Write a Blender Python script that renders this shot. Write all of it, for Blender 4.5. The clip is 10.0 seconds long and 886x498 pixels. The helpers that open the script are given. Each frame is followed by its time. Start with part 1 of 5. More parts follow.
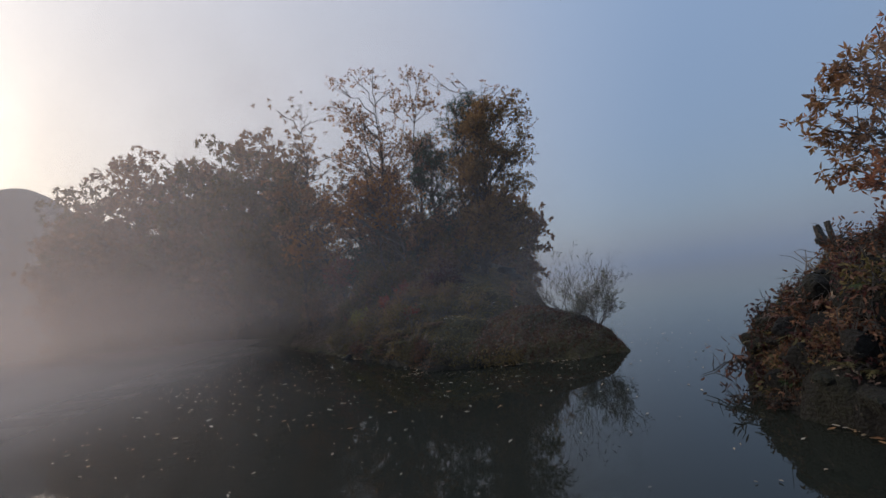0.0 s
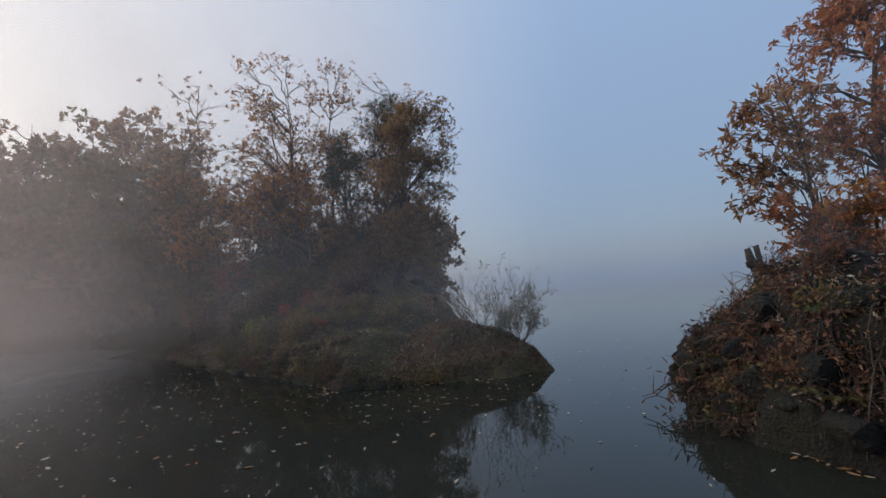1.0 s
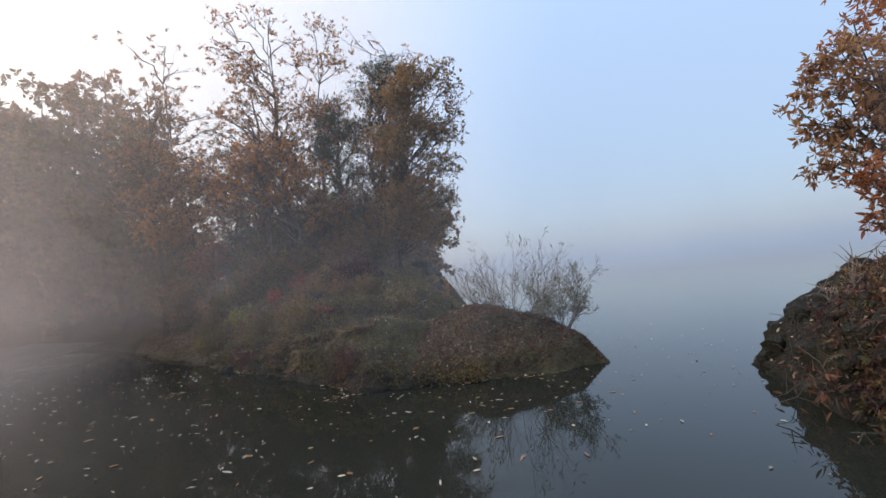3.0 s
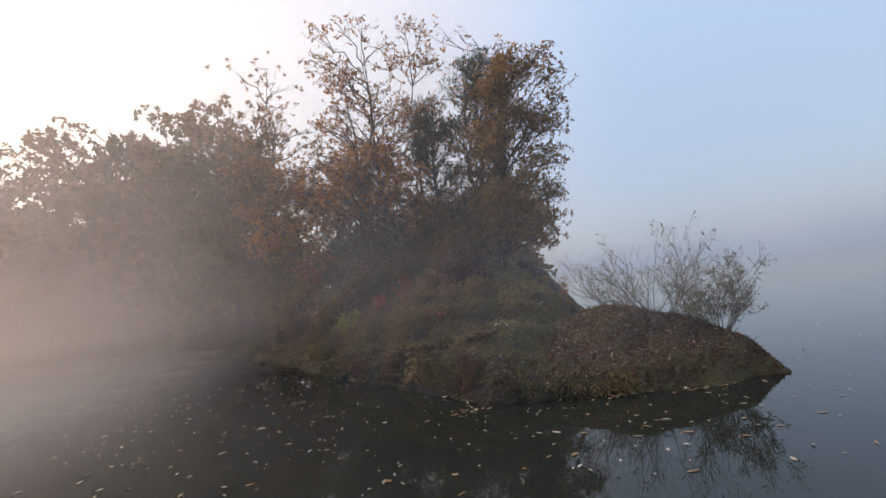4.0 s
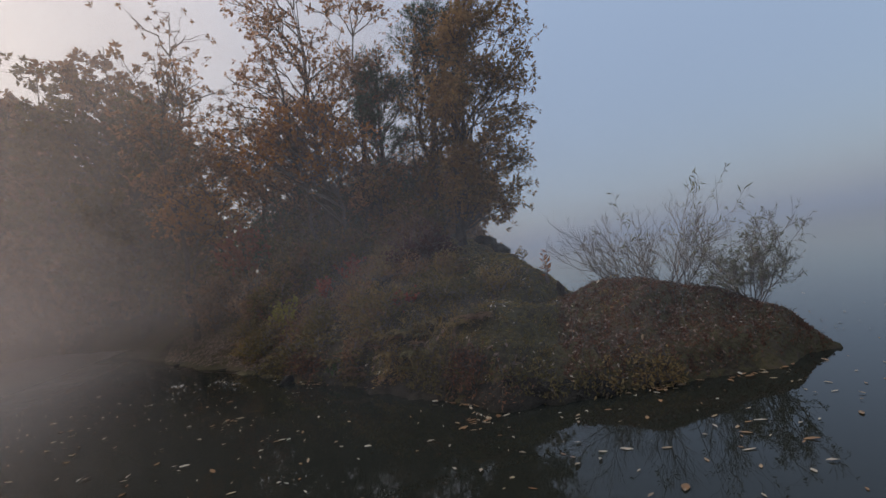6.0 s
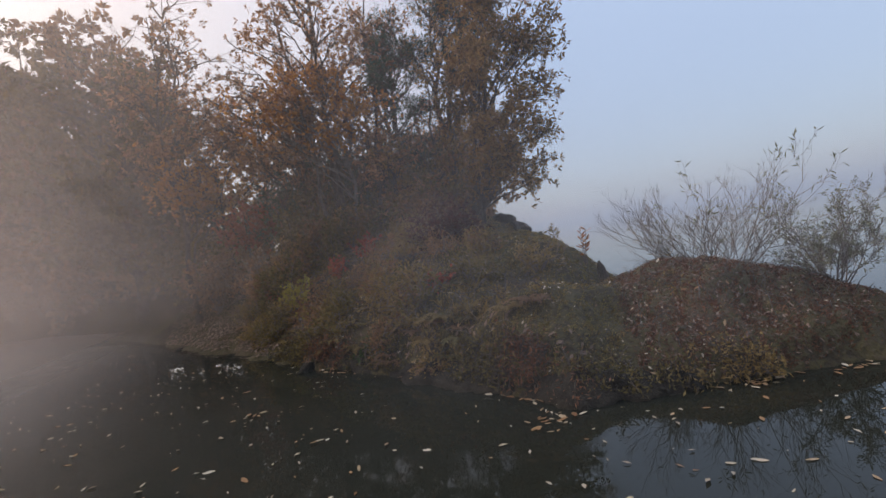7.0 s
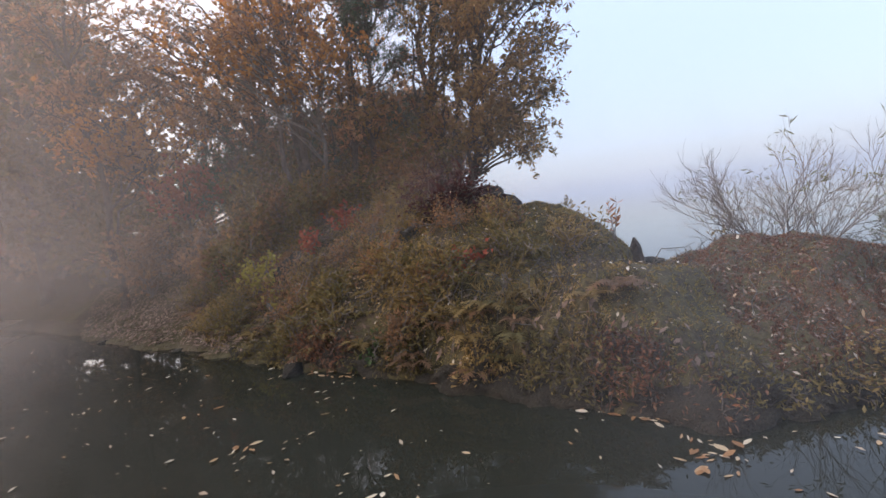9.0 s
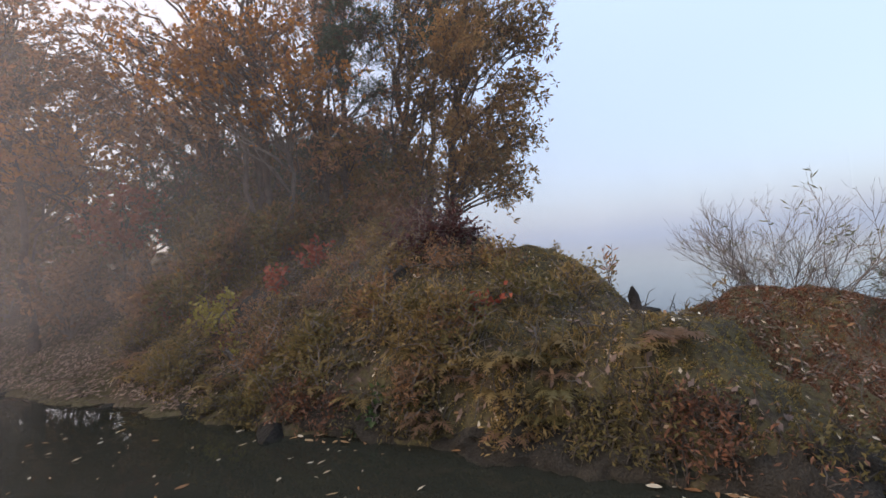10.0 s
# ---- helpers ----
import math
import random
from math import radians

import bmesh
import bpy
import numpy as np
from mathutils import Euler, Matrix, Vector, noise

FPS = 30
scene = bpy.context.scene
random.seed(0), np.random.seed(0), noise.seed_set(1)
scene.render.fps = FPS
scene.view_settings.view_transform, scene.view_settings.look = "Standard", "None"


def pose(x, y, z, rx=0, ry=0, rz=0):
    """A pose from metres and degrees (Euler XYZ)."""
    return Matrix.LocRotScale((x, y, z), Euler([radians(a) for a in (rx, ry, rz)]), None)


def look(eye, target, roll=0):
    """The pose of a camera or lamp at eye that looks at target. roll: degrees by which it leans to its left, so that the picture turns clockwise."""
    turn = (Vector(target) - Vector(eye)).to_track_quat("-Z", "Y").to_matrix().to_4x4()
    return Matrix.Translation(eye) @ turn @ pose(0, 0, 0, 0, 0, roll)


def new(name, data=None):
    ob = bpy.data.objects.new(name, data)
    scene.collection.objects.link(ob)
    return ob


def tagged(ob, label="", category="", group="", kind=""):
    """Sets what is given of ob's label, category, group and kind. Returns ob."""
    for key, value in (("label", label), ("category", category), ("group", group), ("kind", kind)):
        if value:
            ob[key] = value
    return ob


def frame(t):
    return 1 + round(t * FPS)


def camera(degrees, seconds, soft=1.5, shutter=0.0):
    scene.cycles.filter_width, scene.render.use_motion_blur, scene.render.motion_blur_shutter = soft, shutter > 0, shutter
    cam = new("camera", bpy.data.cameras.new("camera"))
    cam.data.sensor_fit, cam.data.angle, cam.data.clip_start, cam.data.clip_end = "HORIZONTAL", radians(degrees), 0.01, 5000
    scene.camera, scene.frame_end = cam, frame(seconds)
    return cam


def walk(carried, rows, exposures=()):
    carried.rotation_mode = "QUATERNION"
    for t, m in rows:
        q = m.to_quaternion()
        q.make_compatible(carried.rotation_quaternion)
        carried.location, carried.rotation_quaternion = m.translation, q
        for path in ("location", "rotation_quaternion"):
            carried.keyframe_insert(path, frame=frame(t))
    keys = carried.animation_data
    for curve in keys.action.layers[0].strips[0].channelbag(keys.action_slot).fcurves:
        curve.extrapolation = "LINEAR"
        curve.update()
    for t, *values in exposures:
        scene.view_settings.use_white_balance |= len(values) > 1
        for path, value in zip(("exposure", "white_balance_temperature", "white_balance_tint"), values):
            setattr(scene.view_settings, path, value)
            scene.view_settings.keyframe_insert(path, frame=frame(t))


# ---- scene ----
cam = camera(87.1, 10.0)
METRES, EYE, TILT, LEAN, TURN = 7.5, 1.35, 4.6, 6.85, 0.0
ROWS = [
    (0.0, 0.0, 0.0, 0.0, 0.0, 0.0, 0.0),
    (0.5, -0.0219, 0.0442, -0.006, -6.02, 0.71, -1.52),
    (1.0, -0.0406, 0.0933, -0.0142, -12.16, 1.99, -3.17),
    (1.5, -0.0595, 0.1379, -0.0197, -17.25, 2.18, -4.14),
    (2.0, -0.0794, 0.1833, -0.0265, -18.6, 1.6, -4.3),
    (3.5, -0.1374, 0.313, -0.0431, -11.05, -0.26, -1.53),
    (4.0, -0.1608, 0.3578, -0.0499, -5.2, 0.56, -0.35),
    (4.5, -0.178, 0.4032, -0.0565, -4.07, 1.53, 0.43),
    (5.0, -0.1892, 0.4478, -0.0631, -8.31, 1.05, 0.92),
    (5.5, -0.203, 0.4963, -0.0711, -12.64, -0.05, 0.71),
    (7.0, -0.2707, 0.6337, -0.0878, -15.48, -3.61, 0.17),
    (7.5, -0.2925, 0.6806, -0.0961, -15.62, -4.31, 0.19),
    (8.0, -0.3102, 0.7246, -0.0992, -17.26, -4.87, 0.02),
    (8.5, -0.3249, 0.7696, -0.1035, -21.7, -5.44, -0.85),
    (9.0, -0.3433, 0.814, -0.1092, -23.55, -6.12, -1.34),
    (9.5, -0.3649, 0.8587, -0.1148, -23.94, -5.71, -1.7),
    (10.0, -0.3958, 0.9068, -0.1215, -31.47, -0.3, -3.95),
]
walk(cam, [(t, pose(0, 0, EYE, TILT, LEAN, TURN) @ pose(METRES * x, METRES * y, METRES * z, 90 + pitch, roll, yaw)) for t, x, y, z, yaw, pitch, roll in ROWS],
     exposures=[(0.0, -0.15, 5800, 10), (1.0, 0.12, 5850, 9), (2.0, 0.42, 5900, 9), (3.5, 0.95, 6300, 11), (4.0, 0.75, 6450, 12), (4.5, 0.24, 6400, 12), (5.5, 0.06, 6250, 12), (6.8, 0.55, 6450, 14),
                (7.5, 1.05, 6500, 16), (8.5, 1.46, 6500, 17), (9.5, 1.25, 6500, 16), (10.0, 1.2, 6500, 16)])
scene.cycles.transparent_max_bounces = 24

from mathutils.bvhtree import BVHTree
# ---- world, sun ----
SUN_AZ, SUN_EL = 58.0, 15.0
to_sun = Vector((-math.sin(radians(SUN_AZ)) * math.cos(radians(SUN_EL)), math.cos(radians(SUN_AZ)) * math.cos(radians(SUN_EL)), math.sin(radians(SUN_EL))))


def build_world():
    w = bpy.data.worlds.new("misty_sky")
    scene.world = w
    w.use_nodes = True
    nt = w.node_tree
    nt.nodes.clear()
    n, l = nt.nodes.new, nt.links.new
    sky = n("ShaderNodeTexSky")
    sky.sky_type = "NISHITA"
    sky.sun_disc = False
    sky.sun_elevation, sky.sun_rotation = radians(SUN_EL), radians(-SUN_AZ)
    sky.air_density, sky.dust_density = 1.0, 3.0
    bg1 = n("ShaderNodeBackground")
    bg1.inputs[1].default_value = 0.05
    l(sky.outputs[0], bg1.inputs[0])
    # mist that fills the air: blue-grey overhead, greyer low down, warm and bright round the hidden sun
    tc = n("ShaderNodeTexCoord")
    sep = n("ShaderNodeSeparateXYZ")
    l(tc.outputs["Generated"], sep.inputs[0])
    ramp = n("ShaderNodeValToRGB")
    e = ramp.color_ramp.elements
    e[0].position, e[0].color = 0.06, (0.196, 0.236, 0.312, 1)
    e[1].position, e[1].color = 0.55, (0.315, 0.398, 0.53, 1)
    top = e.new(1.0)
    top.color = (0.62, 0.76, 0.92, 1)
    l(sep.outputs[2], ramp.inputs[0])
    dot = n("ShaderNodeVectorMath")
    dot.operation = "DOT_PRODUCT"
    l(tc.outputs["Generated"], dot.inputs[0])
    dot.inputs[1].default_value = to_sun
    clampn = n("ShaderNodeMapRange")
    clampn.inputs[1].default_value, clampn.inputs[2].default_value = 0.1, 1.0
    l(dot.outputs["Value"], clampn.inputs[0])
    pw = n("ShaderNodeMath")
    pw.operation = "POWER"
    pw.inputs[1].default_value = 1.5
    l(clampn.outputs[0], pw.inputs[0])
    mix = n("ShaderNodeMix")
    mix.data_type = "RGBA"
    mix.inputs[7].default_value = (0.95, 0.82, 0.70, 1)
    l(pw.outputs[0], mix.inputs[0])
    l(ramp.outputs[0], mix.inputs[6])
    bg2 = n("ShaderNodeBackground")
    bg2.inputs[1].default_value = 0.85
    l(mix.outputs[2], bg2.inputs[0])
    add = n("ShaderNodeAddShader")
    out = n("ShaderNodeOutputWorld")
    l(bg1.outputs[0], add.inputs[0])
    l(bg2.outputs[0], add.inputs[1])
    l(add.outputs[0], out.inputs[0])


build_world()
sun_data = bpy.data.lights.new("sun", "SUN")
sun_data.energy, sun_data.angle, sun_data.color = 2.6, radians(30), (1.0, 0.86, 0.68)
sun = new("sun", sun_data)
sun.matrix_world = look(to_sun * 60, (0, 0, 0))

# ---- materials ----


def material(name, rough=0.8):
    m = bpy.data.materials.new(name)
    m.use_nodes = True
    b = m.node_tree.nodes["Principled BSDF"]
    b.inputs["Roughness"].default_value = rough
    b.inputs["Specular IOR Level"].default_value = 0.3
    return m, m.node_tree, b


def ramp_node(nt, stops):
    r = nt.nodes.new("ShaderNodeValToRGB")
    e = r.color_ramp.elements
    while len(e) < len(stops):
        e.new(0.5)
    for k, (p, c) in zip(e, stops):
        k.position, k.color = p, (*c, 1)
    return r


def leaf_material(name, colours, thin=0.35, rough=0.6):
    """Leaves: each takes its own colour, with blotches, and lets some light through."""
    m, nt, b = material(name, rough)
    geo = nt.nodes.new("ShaderNodeNewGeometry")
    stops = [(i / max(1, len(colours) - 1), c) for i, c in enumerate(colours)]
    r = ramp_node(nt, stops)
    noi = nt.nodes.new("ShaderNodeTexNoise")
    noi.inputs["Scale"].default_value = 0.9
    nt.links.new(geo.outputs["Position"], noi.inputs["Vector"])
    mad = nt.nodes.new("ShaderNodeMath")
    mad.operation = "MULTIPLY_ADD"
    mad.inputs[1].default_value = 0.55
    nt.links.new(geo.outputs["Random Per Island"], mad.inputs[0])
    sh = nt.nodes.new("ShaderNodeMapRange")
    sh.inputs[1].default_value, sh.inputs[2].default_value = 0.3, 0.7
    sh.inputs[3].default_value, sh.inputs[4].default_value = 0.0, 0.45
    nt.links.new(noi.outputs[0], sh.inputs[0])
    nt.links.new(sh.outputs[0], mad.inputs[2])
    nt.links.new(mad.outputs[0], r.inputs[0])
    nt.links.new(r.outputs[0], b.inputs["Base Color"])
    tr = nt.nodes.new("ShaderNodeBsdfTranslucent")
    nt.links.new(r.outputs[0], tr.inputs[0])
    mx = nt.nodes.new("ShaderNodeMixShader")
    mx.inputs[0].default_value = thin
    nt.links.new(b.outputs[0], mx.inputs[1])
    nt.links.new(tr.outputs[0], mx.inputs[2])
    nt.links.new(mx.outputs[0], nt.nodes["Material Output"].inputs[0])
    return m


def ground_material(name, stops, scale, rough=0.95, bump=0.5):
    m, nt, b = material(name, rough)
    geo = nt.nodes.new("ShaderNodeNewGeometry")
    big = nt.nodes.new("ShaderNodeTexNoise")
    big.inputs["Scale"].default_value, big.inputs["Detail"].default_value = scale, 6
    fine = nt.nodes.new("ShaderNodeTexNoise")
    fine.inputs["Scale"].default_value, fine.inputs["Detail"].default_value = scale * 22, 8
    for x in (big, fine):
        nt.links.new(geo.outputs["Position"], x.inputs["Vector"])
    mixv = nt.nodes.new("ShaderNodeMath")
    mixv.operation = "MULTIPLY_ADD"
    mixv.inputs[1].default_value = 0.45
    half = nt.nodes.new("ShaderNodeMath")
    half.operation = "MULTIPLY"
    half.inputs[1].default_value = 0.55
    nt.links.new(big.outputs[0], half.inputs[0])
    nt.links.new(fine.outputs[0], mixv.inputs[0])
    nt.links.new(half.outputs[0], mixv.inputs[2])
    r = ramp_node(nt, stops)
    nt.links.new(mixv.outputs[0], r.inputs[0])
    nt.links.new(r.outputs[0], b.inputs["Base Color"])
    bp = nt.nodes.new("ShaderNodeBump")
    bp.inputs["Strength"].default_value, bp.inputs["Distance"].default_value = bump, 0.05
    nt.links.new(fine.outputs[0], bp.inputs["Height"])
    nt.links.new(bp.outputs[0], b.inputs["Normal"])
    return m


M_SOIL = ground_material("mossy_soil", [(0.30, (0.016, 0.012, 0.008)), (0.42, (0.042, 0.031, 0.017)), (0.50, (0.068, 0.054, 0.022)), (0.58, (0.070, 0.049, 0.032)), (0.72, (0.11, 0.080, 0.054))], 0.9, 0.95, 0.9)
M_BANK = ground_material("dark_earth_rock", [(0.3, (0.006, 0.005, 0.0045)), (0.5, (0.017, 0.014, 0.011)), (0.62, (0.022, 0.021, 0.011)), (0.75, (0.048, 0.038, 0.028))], 1.6, 0.9, 1.0)
M_LIP = ground_material("wet_bank_earth", [(0.3, (0.012, 0.010, 0.008)), (0.5, (0.034, 0.027, 0.019)), (0.7, (0.075, 0.058, 0.040))], 3.2, 0.9, 1.0)
M_ROCK = ground_material("grey_rock", [(0.3, (0.016, 0.015, 0.013)), (0.5, (0.050, 0.046, 0.040)), (0.7, (0.11, 0.10, 0.088))], 3.0, 0.9, 0.9)
M_PALE = ground_material("pale_stone", [(0.3, (0.30, 0.29, 0.27)), (0.7, (0.6, 0.58, 0.54))], 5.0, 0.8, 0.4)
M_BARK = ground_material("bark", [(0.3, (0.030, 0.023, 0.018)), (0.5, (0.084, 0.067, 0.054)), (0.7, (0.180, 0.150, 0.126))], 5.0, 0.9, 0.9)
M_BARK_PALE = ground_material("pale_bark", [(0.3, (0.07, 0.06, 0.05)), (0.5, (0.16, 0.14, 0.115)), (0.7, (0.28, 0.25, 0.21))], 5.0, 0.9, 0.7)
M_DEAD = ground_material("weathered_wood", [(0.3, (0.04, 0.034, 0.03)), (0.5, (0.11, 0.095, 0.08)), (0.7, (0.22, 0.195, 0.17))], 6.0, 0.9, 0.9)
M_TWIG = ground_material("twig", [(0.3, (0.09, 0.07, 0.058)), (0.7, (0.24, 0.19, 0.16))], 6.0, 0.9, 0.3)
M_OAK = leaf_material("russet_oak_leaves", [(0.12, 0.070, 0.035), (0.26, 0.105, 0.050), (0.42, 0.155, 0.066), (0.46, 0.25, 0.09)], 0.55)
M_RUSSET = leaf_material("olive_russet_leaves", [(0.085, 0.075, 0.034), (0.19, 0.125, 0.050), (0.33, 0.175, 0.062), (0.40, 0.25, 0.085)], 0.55)
M_BROWN = leaf_material("brown_leaves", [(0.075, 0.056, 0.036), (0.18, 0.105, 0.060), (0.30, 0.160, 0.082), (0.38, 0.24, 0.12)], 0.55)
M_COPPER = leaf_material("copper_brown_leaves", [(0.10, 0.070, 0.043), (0.24, 0.130, 0.074), (0.39, 0.195, 0.098), (0.47, 0.29, 0.145)], 0.6)
M_ORANGE = leaf_material("orange_maple_leaves", [(0.19, 0.10, 0.034), (0.34, 0.15, 0.045), (0.46, 0.21, 0.052), (0.40, 0.13, 0.05)], 0.5)
M_RED = leaf_material("red_maple_leaves", [(0.22, 0.050, 0.034), (0.34, 0.090, 0.055), (0.40, 0.16, 0.08)], 0.4)
M_OLIVE = leaf_material("olive_leaves", [(0.045, 0.039, 0.016), (0.105, 0.084, 0.029), (0.175, 0.125, 0.044), (0.25, 0.16, 0.056)])
M_PINE = leaf_material("pine_needles", [(0.018, 0.040, 0.026), (0.038, 0.074, 0.044), (0.066, 0.108, 0.055)], 0.2)
M_YELLOW = leaf_material("yellow_green_leaves", [(0.15, 0.125, 0.025), (0.29, 0.235, 0.045), (0.40, 0.32, 0.085)])
M_RUSTY = leaf_material("olive_rust_leaves", [(0.11, 0.085, 0.042), (0.24, 0.13, 0.066), (0.36, 0.18, 0.085), (0.38, 0.27, 0.13)], 0.55)
M_RUST = leaf_material("dull_rust_leaves", [(0.045, 0.026, 0.018), (0.10, 0.048, 0.028), (0.19, 0.080, 0.042), (0.27, 0.15, 0.085)], 0.3)
M_WINE = leaf_material("wine_leaves", [(0.029, 0.013, 0.013), (0.072, 0.026, 0.023), (0.143, 0.052, 0.036)])
M_GREEN = leaf_material("fern_green", [(0.025, 0.045, 0.013), (0.048, 0.075, 0.020), (0.075, 0.10, 0.03)])
M_WILLOW = leaf_material("willow_leaves", [(0.09, 0.09, 0.05), (0.17, 0.16, 0.09), (0.27, 0.24, 0.15)], 0.5)
M_GRASS = leaf_material("dry_grass", [(0.078, 0.056, 0.021), (0.172, 0.115, 0.041), (0.265, 0.175, 0.068), (0.35, 0.24, 0.11)], 0.4)
M_MOSS = leaf_material("olive_moss", [(0.076, 0.061, 0.017), (0.178, 0.135, 0.035), (0.262, 0.192, 0.056), (0.32, 0.23, 0.085)], 0.25)
M_LITTER = leaf_material("leaf_litter", [(0.070, 0.048, 0.038), (0.125, 0.082, 0.060), (0.19, 0.125, 0.092), (0.30, 0.22, 0.17)], 0.1, 0.7)
M_FLOAT = leaf_material("floating_leaf", [(0.20, 0.095, 0.04), (0.30, 0.165, 0.075), (0.40, 0.30, 0.19), (0.54, 0.47, 0.37)], 0.1, 0.5)
M_FLECK = leaf_material("pale_dead_leaf", [(0.20, 0.13, 0.08), (0.34, 0.26, 0.18), (0.50, 0.43, 0.34)], 0.1, 0.6)


def float_variant():
    """Floating leaves vary leaf by leaf, from rusty to pale buff."""
    nt = M_FLOAT.node_tree
    info = nt.nodes.new("ShaderNodeObjectInfo")
    ramp = [x for x in nt.nodes if x.type == "VALTORGB"][0]
    nt.links.new(info.outputs["Random"], ramp.inputs[0])


float_variant()


def water_material():
    m, nt, b = material("lake_water", 0.012)
    b.inputs["Base Color"].default_value = (0.019, 0.020, 0.015, 1)
    b.inputs["IOR"].default_value = 1.33
    b.inputs["Specular IOR Level"].default_value = 0.5
    geo = nt.nodes.new("ShaderNodeNewGeometry")
    mp = nt.nodes.new("ShaderNodeMapping")
    mp.inputs["Scale"].default_value = (1.0, 0.6, 1.0)
    noi = nt.nodes.new("ShaderNodeTexNoise")
    noi.inputs["Scale"].default_value, noi.inputs["Detail"].default_value = 1.6, 3
    bp = nt.nodes.new("ShaderNodeBump")
    bp.inputs["Strength"].default_value, bp.inputs["Distance"].default_value = 0.016, 0.05
    nt.links.new(geo.outputs["Position"], mp.inputs[0])
    nt.links.new(mp.outputs[0], noi.inputs["Vector"])
    nt.links.new(noi.outputs[0], bp.inputs["Height"])
    nt.links.new(bp.outputs[0], b.inputs["Normal"])
    return m


M_WATER = water_material()


def mist_material(name, x_clear, x_thick, top, most, base=0.0, end=(1e5, 2e5), tint=(0.98, 0.83, 0.73), foot=1.2, wisps=(0.65, 1.15), begin=(-2e5, -1e5)):
    """Drifting mist: thicker away to the sun's side and low over the water, wispy. The default tint paints in the
    hidden sun's warmth.
    """
    m = bpy.data.materials.new(name)
    m.use_nodes = True
    nt = m.node_tree
    nt.nodes.clear()
    n, l = nt.nodes.new, nt.links.new
    geo = n("ShaderNodeNewGeometry")
    sep = n("ShaderNodeSeparateXYZ")
    l(geo.outputs["Position"], sep.inputs[0])

    def rng(src, a, b, c, d, smooth=True):
        r = n("ShaderNodeMapRange")
        r.interpolation_type = "SMOOTHSTEP" if smooth else "LINEAR"
        for i, v in enumerate((a, b, c, d)):
            r.inputs[1 + i].default_value = v
        l(src, r.inputs[0])
        return r.outputs[0]

    def mul(a, b):
        k = n("ShaderNodeMath")
        k.operation = "MULTIPLY"
        l(a, k.inputs[0])
        l(b, k.inputs[1])
        return k.outputs[0]

    noi = n("ShaderNodeTexNoise")
    noi.inputs["Scale"].default_value, noi.inputs["Detail"].default_value = 0.22, 3
    l(geo.outputs["Position"], noi.inputs["Vector"])
    side = rng(sep.outputs[0], x_thick, x_clear, most, base)
    tall = mul(rng(sep.outputs[2], 0.5, top, 1.0, 0.0), rng(sep.outputs[2], 0.0, foot, 0.0, 1.0))
    wisp = rng(noi.outputs[0], 0.25, 0.75, wisps[0], wisps[1])
    a = mul(mul(mul(side, tall), wisp), mul(rng(sep.outputs[0], end[0], end[1], 1.0, 0.0), rng(sep.outputs[0], begin[0], begin[1], 0.0, 1.0)))
    tr = n("ShaderNodeBsdfTransparent")
    df = n("ShaderNodeBsdfDiffuse")
    tl = n("ShaderNodeBsdfTranslucent")
    for x in (df, tl):
        x.inputs[0].default_value = (*tint, 1)
    half = n("ShaderNodeMixShader")
    half.inputs[0].default_value = 0.5
    l(df.outputs[0], half.inputs[1])
    l(tl.outputs[0], half.inputs[2])
    mx = n("ShaderNodeMixShader")
    l(a, mx.inputs[0])
    l(tr.outputs[0], mx.inputs[1])
    l(half.outputs[0], mx.inputs[2])
    out = n("ShaderNodeOutputMaterial")
    l(mx.outputs[0], out.inputs[0])
    return m


# ---- mesh helpers ----


def mesh_object(name, verts, faces, mat, parent=None, label="", smooth=False):
    me = bpy.data.meshes.new(name)
    me.from_pydata(verts, [], faces)
    me.materials.append(mat)
    if smooth:
        me.shade_smooth()
    ob = new(name, me)
    if parent is not None:
        ob.parent = parent
    if label:
        ob["label"] = label
    return ob


def array_object(name, verts, faces, mat, parent=None, label="", smooth=False):
    """The same from numpy arrays, with faces all of one size."""
    me = bpy.data.meshes.new(name)
    k = faces.shape[1]
    me.vertices.add(len(verts))
    me.vertices.foreach_set("co", np.ascontiguousarray(verts, dtype=np.float32).ravel())
    me.loops.add(faces.size)
    me.loops.foreach_set("vertex_index", np.ascontiguousarray(faces, dtype=np.int32).ravel())
    me.polygons.add(len(faces))
    me.polygons.foreach_set("loop_start", np.arange(0, faces.size, k, dtype=np.int32))
    me.update(calc_edges=True)
    me.materials.append(mat)
    if smooth:
        me.shade_smooth()
    ob = new(name, me)
    if parent is not None:
        ob.parent = parent
    if label:
        ob["label"] = label
    return ob


def tube(verts, faces, pts, radii, sides=6):
    """Adds a tapered tube along pts to the lists."""
    base = len(verts)
    n = len(pts)
    for i, p in enumerate(pts):
        a = Vector(pts[max(0, i - 1)])
        b = Vector(pts[min(n - 1, i + 1)])
        d = (b - a).normalized()
        u = d.orthogonal().normalized() if abs(d.x) < 0.9 else d.cross(Vector((0, 1, 0))).normalized()
        w = d.cross(Vector((0.3, 1, 0.2)))
        if w.length > 0.1:
            u = w.normalized()
        v = d.cross(u)
        for k in range(sides):
            an = 2 * math.pi * k / sides
            verts.append(tuple(Vector(p) + radii[i] * (math.cos(an) * u + math.sin(an) * v)))
    for i in range(n - 1):
        for k in range(sides):
            a, b = base + i * sides + k, base + i * sides + (k + 1) % sides
            faces.append((a, b, b + sides, a + sides))
    faces.append(tuple(base + (n - 1) * sides + k for k in range(sides)))
    faces.append(tuple(base + k for k in reversed(range(sides))))


